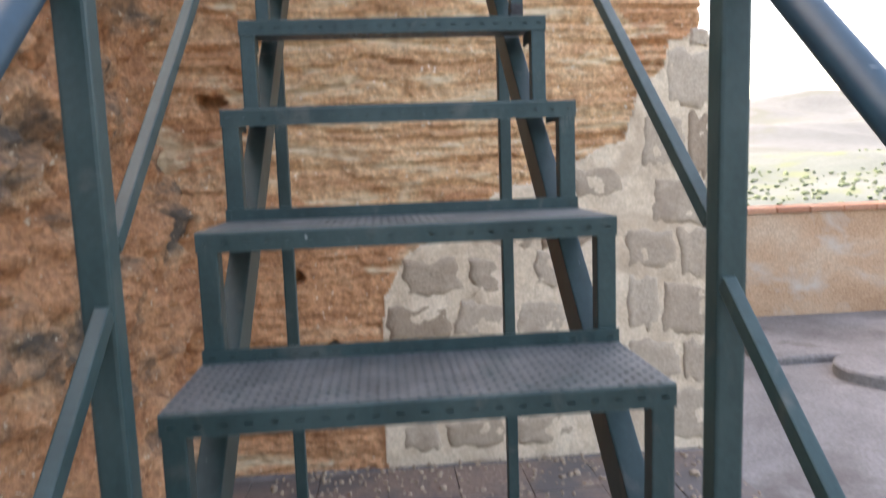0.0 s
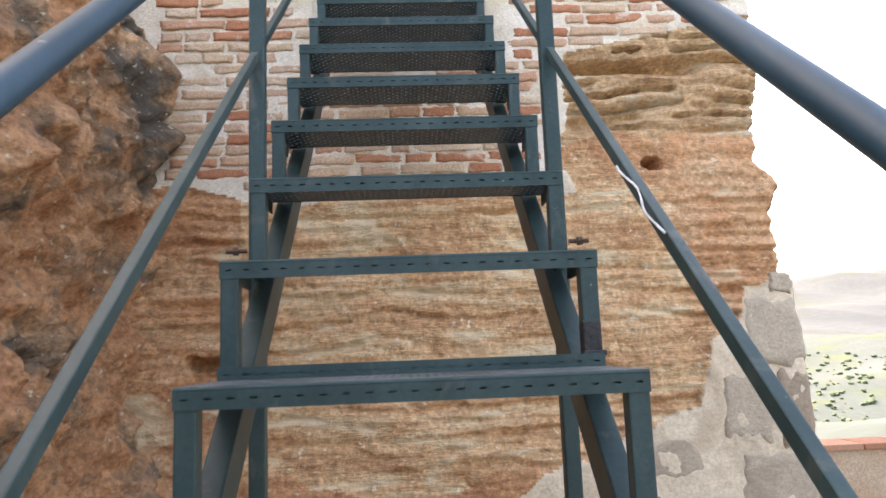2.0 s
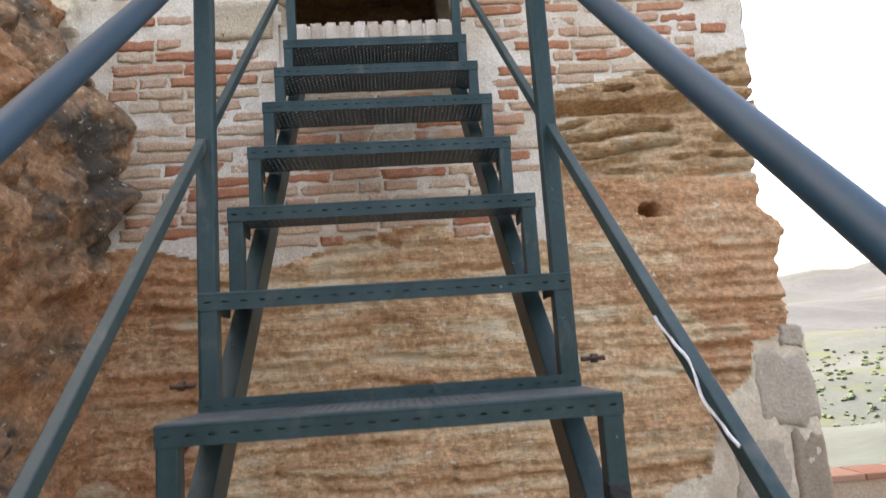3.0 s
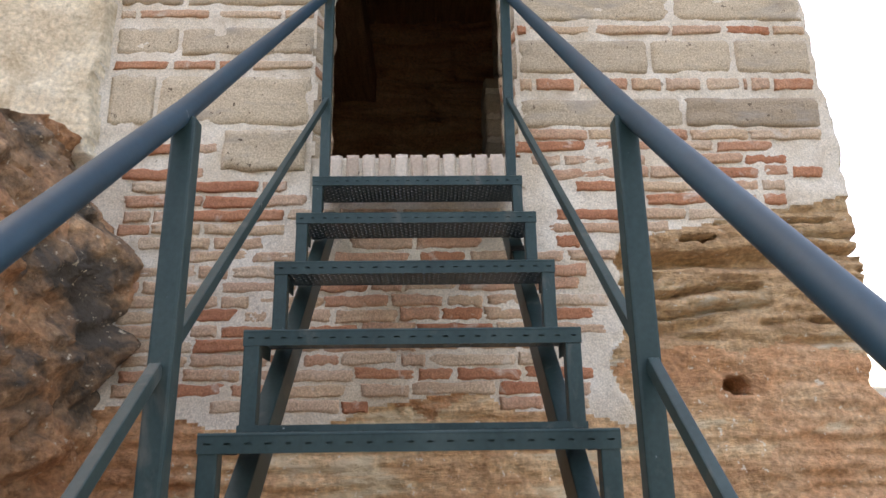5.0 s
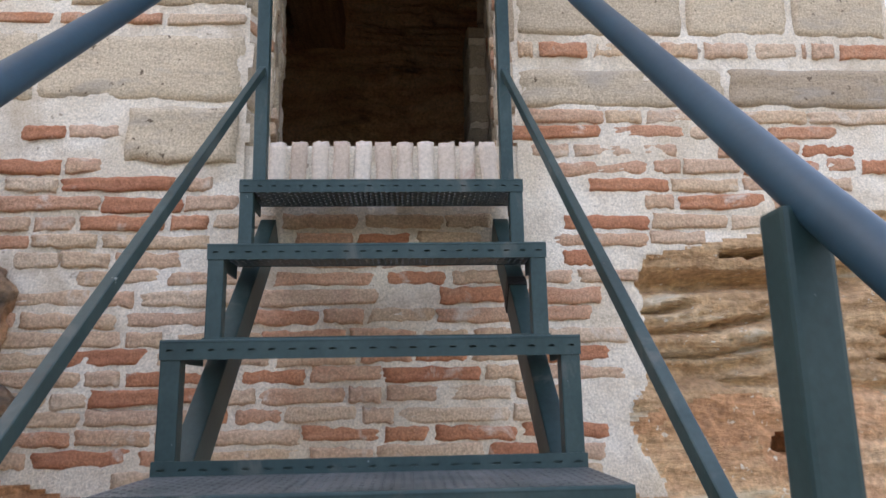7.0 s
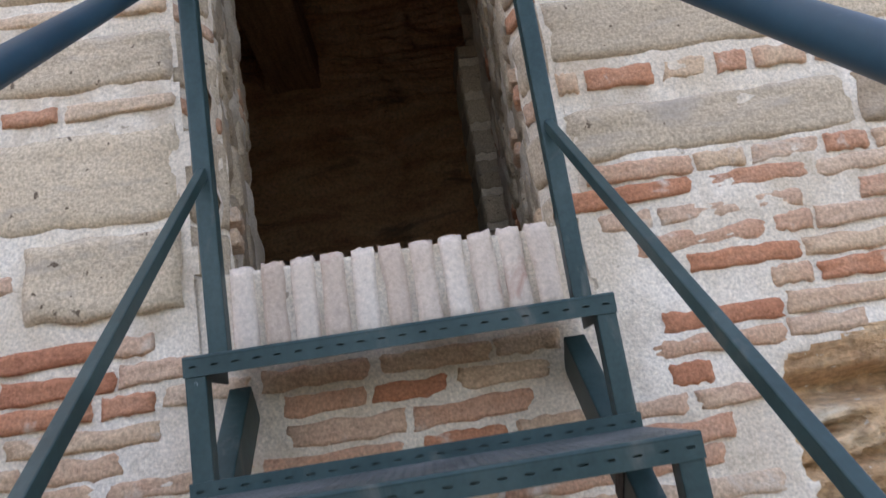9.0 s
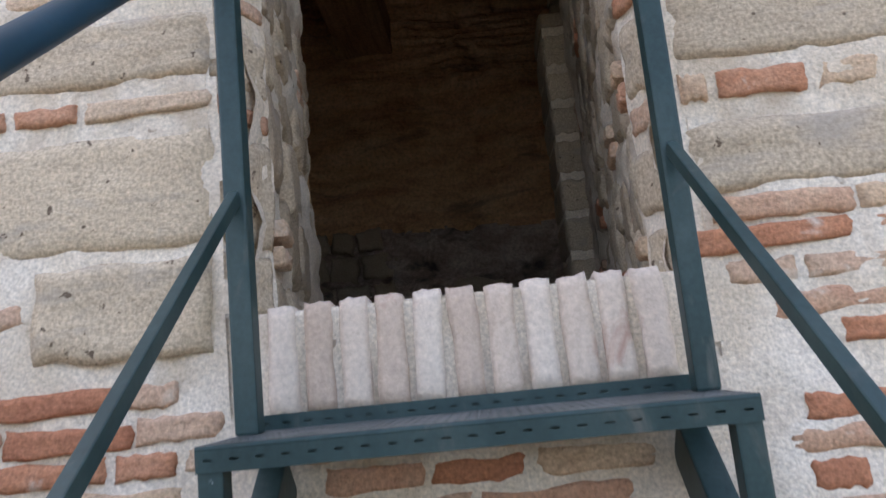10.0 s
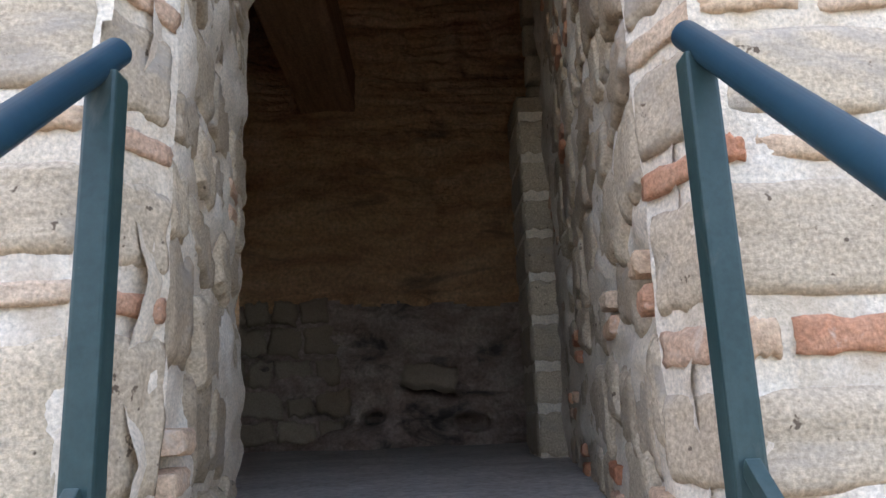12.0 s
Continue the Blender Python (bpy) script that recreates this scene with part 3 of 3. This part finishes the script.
for i in range(8):
    for j in range(12):
        shared("tile", TILE_MESH, TILES, pose(-0.86 + i * 0.315, 0.0 - j * 0.315, 0.012 + rt.uniform(-0.003, 0.003), rt.uniform(-0.4, 0.4), rt.uniform(-0.4, 0.4), rt.uniform(-0.5, 0.5)))


# ---- steel staircase ----
RISE, GOING, WIDE, TOP = 0.195, 0.224, 0.632, 3.12
stairs = tagged(new("steel_staircase"), "dark green painted steel open-riser staircase leaning on the tower", "staircase")


def pierced(bm, origin, u, v, nu, nv, hole_u, hole_v, stagger=True):
    """A flat sheet of nu x nv cells, each with an eight-sided hole; u and v are the whole sides."""
    o, u, v = Vector(origin), Vector(u), Vector(v)
    cache = {}

    def vert(p):
        key = (round(p.x, 5), round(p.y, 5), round(p.z, 5))
        if key not in cache:
            cache[key] = bm.verts.new(p)
        return cache[key]

    ring = [(0, 0), (0.5, 0), (1, 0), (1, 0.5), (1, 1), (0.5, 1), (0, 1), (0, 0.5)]
    lu, lv = u.length / nu, v.length / nv
    for i in range(nu):
        for j in range(nv):
            outer = [vert(o + u * ((i + a) / nu) + v * ((j + b) / nv)) for a, b in ring]
            if stagger and (i + j) % 2:
                bm.faces.new(outer)
                continue
            inner = []
            for a, b in ring:
                du, dv = a - 0.5, b - 0.5
                n = math.hypot(du, dv)
                inner.append(bm.verts.new(o + u * ((i + 0.5 + du / n * hole_u / lu) / nu) + v * ((j + 0.5 + dv / n * hole_v / lv) / nv)))
            for k in range(8):
                bm.faces.new((outer[k], outer[(k + 1) % 8], inner[(k + 1) % 8], inner[k]))


def tread_mesh():
    bm = bmesh.new()
    w = WIDE / 2

    def plate(origin, u, v, nu, nv, hu, hv, stagger, thick, slot):
        before = set(bm.faces)
        pierced(bm, origin, u, v, nu, nv, hu, hv, stagger)
        faces = [f for f in bm.faces if f not in before]
        grown = bmesh.ops.extrude_face_region(bm, geom=faces, use_keep_orig=True)["geom"]
        bmesh.ops.translate(bm, verts=[g for g in grown if isinstance(g, bmesh.types.BMVert)], vec=thick)
        for f in bm.faces:
            if f not in before:
                f.material_index = slot

    plate((-w, 0.003, 0), (WIDE, 0, 0), (0, GOING - 0.010, 0), 50, 17, 0.0040, 0.0040, True, (0, 0, -0.003), 0)
    plate((-w, 0.0, -0.030), (WIDE, 0, 0), (0, 0, 0.028), 21, 1, 0.0062, 0.0018, False, (0, 0.003, 0), 1)
    plate((-w, GOING - 0.007, -0.004), (WIDE, 0, 0), (0, 0, 0.025), 21, 1, 0.0068, 0.0022, False, (0, 0.003, 0), 1)
    before = set(bm.faces)
    for s in (-1, 1):
        box(bm, s * (w - 0.002), GOING / 2, -0.0165, 0.004, GOING - 0.006, 0.027)
    # added backing strips behind the slotted lips, standing in for the shade inside
    box(bm, 0, 0.009, -0.016, WIDE - 0.01, 0.002, 0.024)
    box(bm, 0, GOING - 0.0005, 0.009, WIDE - 0.01, 0.002, 0.020)
    # rolled nose
    vs = bmesh.ops.create_cone(bm, segments=10, radius1=0.004, radius2=0.004, depth=WIDE, cap_ends=True, matrix=pose(0, 0.0035, -0.0035, 0, 90, 0))
    for f in bm.faces:
        if f not in before:
            f.material_index = 1
    bmesh.ops.recalc_face_normals(bm, faces=bm.faces)
    for f in bm.faces:
        if f.calc_center_median().z < -0.0028:
            f.material_index = 1
    me = mesh_of("tread", bm, M_TREAD)
    me.materials.append(M_PAINT)
    return me


TREAD = tread_mesh()
for k in range(16):
    shared("tread", TREAD, stairs, pose(0, -k * GOING, TOP - k * RISE), "worn perforated grey steel tread" if k == 0 else "")
bm = bmesh.new()
box(bm, 0, 0, 0, 0.030, 0.030, RISE - 0.032, 0.003)
RISER = mesh_of("riser_post", bm, M_PAINT)
for k in range(16):
    for s in (-1, 1):
        shared("riser_post", RISER, stairs, pose(s * (WIDE / 2 - 0.016), -k * GOING + 0.017, TOP - k * RISE - 0.028 - (RISE - 0.032) / 2))
SLOPE = RISE / GOING
for s in (-1, 1):
    bm = bmesh.new()
    y1, y0 = 0.235, -3.50
    bar(bm, (s * 0.291, y0, TOP - RISE - 0.075 + y0 * SLOPE), (s * 0.291, y1, TOP - RISE - 0.075 + y1 * SLOPE), 0.038, 0.072, 0.003)
    part("stringer", bm, M_PAINT, stairs)
post_of = {}
POSTS = [(-2.348, 0.0), (-1.085, 0.0), (0.150, TOP + 0.0)]


RAIL_Y = [-3.75, -2.348, -1.085, 0.185]      # the handrail bends a little at each post
RAIL_X = [0.340, 0.331, 0.312, 0.312]
RAIL_Z = [0.455, 1.678, 2.772, 3.903]


def post_x(y):
    """The rails stand a little wider apart towards the foot of the stairs."""
    return 0.302 - 0.0055 * (y - 0.15)


def rail_x(y):
    return float(np.interp(y, RAIL_Y, RAIL_X))


def rail_z(y):
    return float(np.interp(y, RAIL_Y, RAIL_Z))


def bar_z(y):
    return 2.378 + (y + 1.14) * 0.838


for s in (-1, 1):
    for y, z0 in POSTS + [(-3.62, 0.0)]:
        bm = bmesh.new()
        z1 = rail_z(y) - 0.015
        bar(bm, (s * post_x(y), y, z0), (s * (rail_x(y) - 0.006), y, z1), 0.032, 0.032, 0.004)
        post_of[s, y] = part("post", bm, M_PAINT, stairs)
    for ya, yb in ((-3.62, -2.348), (-2.348, -1.085), (-1.085, 0.150)):
        bm = bmesh.new()
        a, b = ya + 0.017, yb - 0.017
        drop = 0.032 if ya < -3 else 0.0
        bar(bm, (s * post_x(a), a, bar_z(a) - drop), (s * post_x(b), b, bar_z(b) - drop), 0.015, 0.019, 0.002)
        part("mid_rail", bm, M_PAINT, stairs)
    # round handrail with a rounded upper end
    bm = bmesh.new()
    pts = [Vector((s * x, y, z)) for x, y, z in zip(RAIL_X, RAIL_Y, RAIL_Z)]
    p, q = pts[0], pts[-1]
    d0, d1 = (pts[1] - p).normalized(), (q - pts[-2]).normalized()
    prof = [(0.0, 0.008), (0.002, 0.0135), (0.006, 0.0160)]
    stations = [(p + d0 * o, r) for o, r in prof] + [(c, 0.0160) for c in pts[1:-1]] + [(q - d1 * o, r) for o, r in reversed(prof)]
    d = (q - p).normalized()
    side, up = Vector((1, 0, 0)), d.cross(Vector((1, 0, 0)))
    rings = [[bm.verts.new(c + (side * math.cos(t) + up * math.sin(t)) * r) for t in (i * math.tau / 24 for i in range(24))] for c, r in stations]
    for r0, r1 in zip(rings, rings[1:]):
        for i in range(24):
            bm.faces.new((r0[i], r0[(i + 1) % 24], r1[(i + 1) % 24], r1[i]))
    bm.faces.new(rings[0]), bm.faces.new(rings[-1][::-1])
    bmesh.ops.recalc_face_normals(bm, faces=bm.faces)
    part("handrail", bm, M_RAIL, stairs, "smooth round painted handrail, blue sky reflection in its colour", smooth=True)


# small fittings
for s in (-1, 1):
    bm = bmesh.new()
    bmesh.ops.create_cone(bm, segments=6, radius1=0.009, radius2=0.009, depth=0.010, cap_ends=True, matrix=pose(s * 0.338, -1.14, 1.995, 0, 90, 0))
    bmesh.ops.create_cone(bm, segments=10, radius1=0.0045, radius2=0.0045, depth=0.04, cap_ends=True, matrix=pose(s * 0.336, -1.14, 1.995, 0, 90, 0))
    part("bolt", bm, M_BOLT, post_of[s, -1.085], "rusty bolt through the post")
bm = bmesh.new()
box(bm, 0.300, -6 * GOING + 0.017, 1.800, 0.0315, 0.0315, 0.060, 0.004)
box(bm, 0.302, -6 * GOING + 0.004, 1.776, 0.040, 0.012, 0.010, 0.004)
part("scorch_wrap", bm, M_SOOT, stairs, "black scorched tape round a riser post")
bm = bmesh.new()
bar(bm, (0.291, -0.005, TOP - RISE - 0.075 - 0.005 * SLOPE), (0.291, 0.02, TOP - RISE - 0.075 + 0.02 * SLOPE), 0.042, 0.077, 0.002)
part("cable_tie", bm, M_SOOT, stairs, "black band tied round the stringer")
cord = bpy.data.curves.new("cord", "CURVE")
cord.dimensions, cord.bevel_depth, cord.bevel_resolution = "3D", 0.0016, 2
sp = cord.splines.new("POLY")
sp.points.add(23)
for i in range(24):
    y = -1.70 + i * 0.007
    sp.points[i].co = (post_x(y) - 0.009 - 0.002 * math.sin(i * 0.9), y, bar_z(y) + 0.004 + 0.007 * math.cos(i * 0.45), 1)
cord.materials.append(M_CORD)
ob = new("cord", cord)
ob.parent = stairs
ob["label"] = "thin white cord tied to the mid rail"


# ---- masonry pieces ----
def pillow(name, seed, mat, size, radius, wobble, bulge, nx, nz):
    """A worn stone or brick: a face with rounded, uneven edges and sides that run back into the wall. Local -y looks out."""
    sx, sy, sz = size
    u = np.concatenate([[-1], np.linspace(-1, 1, nx), [1]])
    v = np.concatenate([[-1], np.linspace(-1, 1, nz), [1]])
    U, V = np.meshgrid(u, v, indexing="ij")
    k = seed * 3.7
    X = U * (sx / 2 + wobble * fbm(np.sign(U) * 2 + k, V * 1.6, k, 3)) + wobble * 0.5 * fbm(V * 1.2 + k, 3.0, k, 2)
    Z = V * (sz / 2 + wobble * fbm(U * 3.0 + k, np.sign(V) * 2, k, 3))
    dx, dz = (1 - np.abs(U)) * sx / 2, (1 - np.abs(V)) * sz / 2
    cx, cz = np.clip(1 - dx / radius, 0, 1), np.clip(1 - dz / radius, 0, 1)
    edge = np.clip(cx ** 2.2 + cz ** 2.2, 0, 1.5)
    Y = radius * 0.8 * edge + bulge * fbm(U * 3 + k, k, V * 2, 4)
    rim = np.zeros(U.shape, bool)
    rim[0], rim[-1], rim[:, 0], rim[:, -1] = True, True, True, True
    Y = np.where(rim, sy, Y)
    tmp = sheet(name, X, Y, Z, [mat], flip=False)
    me = tmp.data
    bpy.data.objects.remove(tmp)
    return me


BRICKS = [pillow("brick", i, M_BRICK, (0.17, 0.05, 0.036), 0.0055, 0.0038, 0.0026, 11, 7) for i in range(8)]
BLOCKS = [pillow("stone_block", 20 + i, M_STONE, (0.36, 0.08, 0.15), 0.008, 0.006, 0.0045, 17, 11) for i in range(6)]
RUBBLES = [pillow("rubble_stone", 40 + i, M_RUBBLE, (0.24, 0.08, 0.17), 0.011, 0.016, 0.004, 13, 11) for i in range(8)]
JAMBS = [pillow("jamb_stone", 50 + i, M_STONE, (0.22, 0.08, 0.13), 0.011, 0.018, 0.005, 13, 11) for i in range(8)]
SILLS = [pillow("sill_brick", 60 + i, M_SILL, (0.043, 0.16, 0.165), 0.007, 0.0028, 0.0018, 6, 10) for i in range(6)]
SIZE = {"brick": (0.17, 0.036), "stone_block": (0.36, 0.15), "rubble_stone": (0.24, 0.17), "jamb_stone": (0.22, 0.13), "sill_brick": (0.043, 0.165)}
rnd = random.Random(5)


def lay(name, pool, parent, x0, x1, z0, z1, proud, tilt=1.5):
    tx, tz = SIZE[pool[0].name.split(".")[0]]
    shared(name, rnd.choice(pool), parent,
           Matrix.LocRotScale(((x0 + x1) / 2, FACE - proud, (z0 + z1) / 2), Euler((0, radians(rnd.uniform(-tilt, tilt)), radians(rnd.uniform(-tilt, tilt) * 0.4))), ((x1 - x0) / tx, 1, (z1 - z0) / tz)))


def brick_rows():
    z = 2.44
    while z < 3.375:
        h = rnd.uniform(0.034, 0.041)
        x = -1.0 + rnd.uniform(0, 0.08)
        while x < 1.42:
            ln = rnd.choice((0.09, 0.12, 0.15, 0.18, 0.22, 0.25)) * rnd.uniform(0.85, 1.15)
            xc, zc = x + ln / 2, z + h / 2
            ends = [float(zone_mass(np.array(xx), np.array(zc))) for xx in (x, xc, x + ln)]
            doorway = x + ln > DOOR_L - 0.01 and x < DOOR_R + 0.01 and z + h > DOOR_Z0 - 0.005
            patch = x + ln > -0.68 and x < -0.325 and z + h > 3.235
            bare = (0.31 < xc < 0.44 and 2.96 < zc < 3.26) or (-0.45 < xc < -0.325 and 2.95 < zc < 3.06)
            if min(ends) > 0.0 and not doorway and not patch and not bare and x + ln < 1.45 and rnd.random() > 0.03:
                dz = rnd.uniform(-0.004, 0.004)
                lay("brick", BRICKS, WALL, x, x + ln, z + dz, z + h + dz, rnd.uniform(0.0, 0.006), 1.6)
            x += ln + rnd.uniform(0.008, 0.018)
        z += h + rnd.uniform(0.008, 0.013)


def ashlar(x0, x1, rows):
    """Courses of stone and brick; a row may name the joints between its pieces."""
    for kind, z0, z1, *joints in rows:
        x = x0
        cuts = list(joints[0]) if joints else []
        while x < x1 - 0.04:
            ln = rnd.uniform(0.26, 0.48) if kind == "stone" else rnd.choice((0.10, 0.14, 0.22, 0.26))
            end = cuts.pop(0) if cuts else (x1 if joints else min(x + ln, x1))
            if x1 - end < 0.07:
                end = x1
            if kind == "stone":
                lay("stone_block", BLOCKS, WALL, x, end - 0.018, z0, z1, rnd.uniform(0.0, 0.006), 0.5)
            elif rnd.random() > 0.06:
                lay("brick", BRICKS, WALL, x, end - 0.018, z0 + 0.002, z1, rnd.uniform(0.001, 0.006), 1.0)
            x = end


def upper_rows(first):
    rows, z = list(first), first[-1][2] + 0.022
    rows.append(("brick", z, z + 0.036))
    z += 0.058
    while z < 5.6:
        rows.append(("stone", z, z + 0.140))
        rows.append(("brick", z + 0.160, z + 0.200))
        z += 0.220
    return rows


brick_rows()
ROWS_R = upper_rows([("stone", 3.402, 3.512, (0.945,)), ("brick", 3.545, 3.590, (0.42, 0.57, 0.68, 0.76, 0.88, 1.02, 1.16, 1.19, 1.27)), ("stone", 3.612, 3.745, (0.84, 1.145)),
                     ("brick", 3.770, 3.805, (0.41, 0.65, 0.93, 1.12, 1.30)), ("stone", 3.828, 3.940, (0.945,))])
ROWS_L = upper_rows([("stone", 3.418, 3.602, (-0.90,)), ("brick", 3.630, 3.662, (-0.86, -0.70, -0.58)), ("stone", 3.690, 3.800, (-0.84,)), ("brick", 3.838, 3.870, (-1.0, -0.74, -0.48)),
                     ("stone", 3.895, 4.020, (-0.835,))])
ashlar(DOOR_R + ARRIS + 0.006, 1.43, ROWS_R)
ashlar(-1.07, DOOR_L - ARRIS + 0.010, ROWS_L)
lay("stone_block", BLOCKS, WALL, -0.665, -0.385, 3.245, 3.388, 0.012)

# repaired stone corner: rubble and quoins
for x0, x1, z0, z1 in ((1.31, 1.535, 1.68, 1.955), (1.43, 1.52, 1.965, 2.045), (1.20, 1.40, 1.40, 1.66), (1.42, 1.55, 1.36, 1.655), (1.25, 1.54, 1.13, 1.35),
                       (1.12, 1.36, 0.92, 1.11), (1.38, 1.55, 0.86, 1.11), (1.30, 1.545, 0.58, 0.84), (1.12, 1.28, 0.62, 0.89), (1.40, 1.55, 0.33, 0.56), (1.13, 1.38, 0.36, 0.57), (1.30, 1.55, 0.04, 0.31)):
    lay("quoin_stone", RUBBLES, WALL, x0, x1, z0, z1, 0.018, 1.0)
z = 0.05
while z < 1.5:
    h = rnd.uniform(0.13, 0.20)
    x = -0.06 + rnd.uniform(0, 0.1)
    while x < 1.10:
        ln = rnd.uniform(0.17, 0.31)
        if x + ln < 1.13 and min(float(zone_rubble(np.array(xx), np.array(zz))) for xx in (x + 0.02, x + ln - 0.02) for zz in (z, z + h)) > -0.01:
            lay("rubble_stone", RUBBLES, WALL, x, x + ln, z + rnd.uniform(0, 0.03), z + h, rnd.uniform(0.013, 0.019), 9)
        x += ln + rnd.uniform(0.018, 0.04)
    z += h + rnd.uniform(0.02, 0.035)


# stones in the doorway's sides
def lay_side(name, pool, parent, a, b, s, z, ln, h, proud, tilt):
    """A piece on the upright plane from a to b in plan, s metres along it; the plane looks to the right of the way."""
    d = Vector((b[0] - a[0], b[1] - a[1], 0)).normalized()
    n = Vector((d.y, -d.x, 0))
    c = Vector((a[0], a[1], 0)) + d * s + n * proud
    tx, tz = SIZE[pool[0].name.split(".")[0]]
    turn = Euler((0, radians(rnd.uniform(-tilt, tilt)), math.atan2(n.x, -n.y)))
    shared(name, rnd.choice(pool), parent, Matrix.LocRotScale((c.x, c.y, z), turn, (ln / tx, 1, h / tz)))


def line_side(parent, corner, a, b, ca, cb, inner_at_start, rows):
    """Courses turn round the worn edge; behind it the side is rubble smeared with mortar."""
    length, short = math.hypot(b[0] - a[0], b[1] - a[1]), math.hypot(cb[0] - ca[0], cb[1] - ca[1])
    for kind, z0, z1, *joints in rows:
        pool, name = (BLOCKS, "stone_block") if kind == "stone" else (BRICKS, "brick")
        lay_side(name, pool, corner, ca, cb, short / 2, (z0 + z1) / 2, short * rnd.uniform(0.84, 1.02), z1 - z0, 0.007, 0.6)
    z = 3.28
    while z < 5.4:
        h = rnd.uniform(0.09, 0.17)
        s = rnd.uniform(0.0, 0.04)
        while s < length - 0.06:
            ln = min(rnd.uniform(0.09, 0.22), length - s)
            at = s + ln / 2 if inner_at_start else length - s - ln / 2
            if rnd.random() < 0.09:
                for k in range(2):
                    lay_side("brick", BRICKS, parent, a, b, at + rnd.uniform(-0.02, 0.02), z + 0.03 + k * 0.055, ln * 0.55, 0.034, rnd.uniform(0.004, 0.012), 5)
            else:
                lay_side("jamb_stone", JAMBS, parent, a, b, at, z + h / 2 + rnd.uniform(-0.025, 0.025), ln, h * rnd.uniform(0.75, 1.12), rnd.uniform(-0.010, 0.006), 14)
            s += ln + rnd.uniform(0.010, 0.045)
        z += h + rnd.uniform(0.008, 0.03)


line_side(JR, CR, (0.56, 2.45), R_IN, R_IN, R_OUT, False, [("stone", 3.30, 3.37)] + ROWS_R)
line_side(JL, CL, L_IN, (-0.445, 1.22), L_OUT, L_IN, True, [("stone", 3.30, 3.40)] + ROWS_L)

# sill of bricks on edge
sill = tagged(new("door_sill"), "whitewashed brick-on-edge door sill", "sill", kind="structure")
n = 11
for i in range(n):
    x0 = DOOR_L + 0.045 + i * (DOOR_R - DOOR_L - 0.085) / (n - 1)
    shared("sill_brick", rnd.choice(SILLS), sill, Matrix.LocRotScale((x0, 0.236 + rnd.uniform(-0.003, 0.003), 3.218 + rnd.uniform(-0.003, 0.003)), Euler((radians(-6), radians(rnd.uniform(-1.5, 1.5)), 0)), (1, 1, 1)))
bm = bmesh.new()
box(bm, (DOOR_L + DOOR_R) / 2, 0.386, 3.203, DOOR_R - DOOR_L + 0.14, 0.265, 0.178, 0.008)
part("mortar_bed", bm, M_MORTAR, sill)

# pier of squared stone at the end of the passage
pier = tagged(new("stone_pier"), "pier of squared stones with pale mortar joints inside the doorway", "pier", kind="structure")
bm = bmesh.new()
box(bm, 0.535, 2.648, 4.08, 0.172, 0.36, 1.58)
part("mortar_core", bm, M_MORTAR, pier)
z = 3.30
while z < 4.80:
    h = min(rnd.uniform(0.13, 0.17), 4.875 - z)
    shared("stone_block", rnd.choice(BLOCKS), pier, Matrix.LocRotScale((0.532, 2.462, z + h / 2), None, (0.172 / 0.36, 1, h / 0.15)))
    shared("stone_block", rnd.choice(BLOCKS), pier, Matrix.LocRotScale((0.440, 2.66, z + h / 2), Euler((0, 0, radians(-90))), (0.36 / 0.36, 1, h / 0.15)))
    z += h + 0.036
z = 4.90
while z < 6.2:
    shared("stone_block", rnd.choice(BLOCKS), pier, Matrix.LocRotScale((0.66, 2.70, z + 0.07), None, (0.24 / 0.36, 1, 0.14 / 0.15)))
    z += 0.165

# masonry showing at the foot of the back wall
z = 3.33
while z < 4.08:
    h = rnd.uniform(0.10, 0.17)
    x = -1.35
    while x < -0.62:
        ln = rnd.uniform(0.14, 0.28)
        shared("rubble_stone", rnd.choice(RUBBLES), BACK, Matrix.LocRotScale((x + ln / 2, 3.90, z + h / 2), Euler((0, radians(rnd.uniform(-6, 6)), 0)), (ln / 0.24, 1, h / 0.17)))
        x += ln + 0.025
    z += h + 0.03
shared("fallen_stone", RUBBLES[2], BACK, Matrix.LocRotScale((0.0, 3.60, 3.70), Euler((radians(-20), radians(8), 0)), (1.3, 1, 0.8)))

# beam
bm = bmesh.new()
box(bm, -0.61, 2.65, 5.60, 0.36, 2.8, 0.30, 0.015)
tagged(put("timber_beam", bm, M_TIMBER), "thick old brown timber beam under the ceiling", "beam")

# ---- the plan brought to its true size ----
for me in bpy.data.meshes:
    me.transform(Matrix.Scale(TRUE_SIZE, 4))
cord.transform(Matrix.Scale(TRUE_SIZE, 4))
cord.bevel_depth *= TRUE_SIZE
for ob in bpy.data.objects:
    if ob.type not in {"CAMERA", "LIGHT"}:
        ob.location = ob.location * TRUE_SIZE
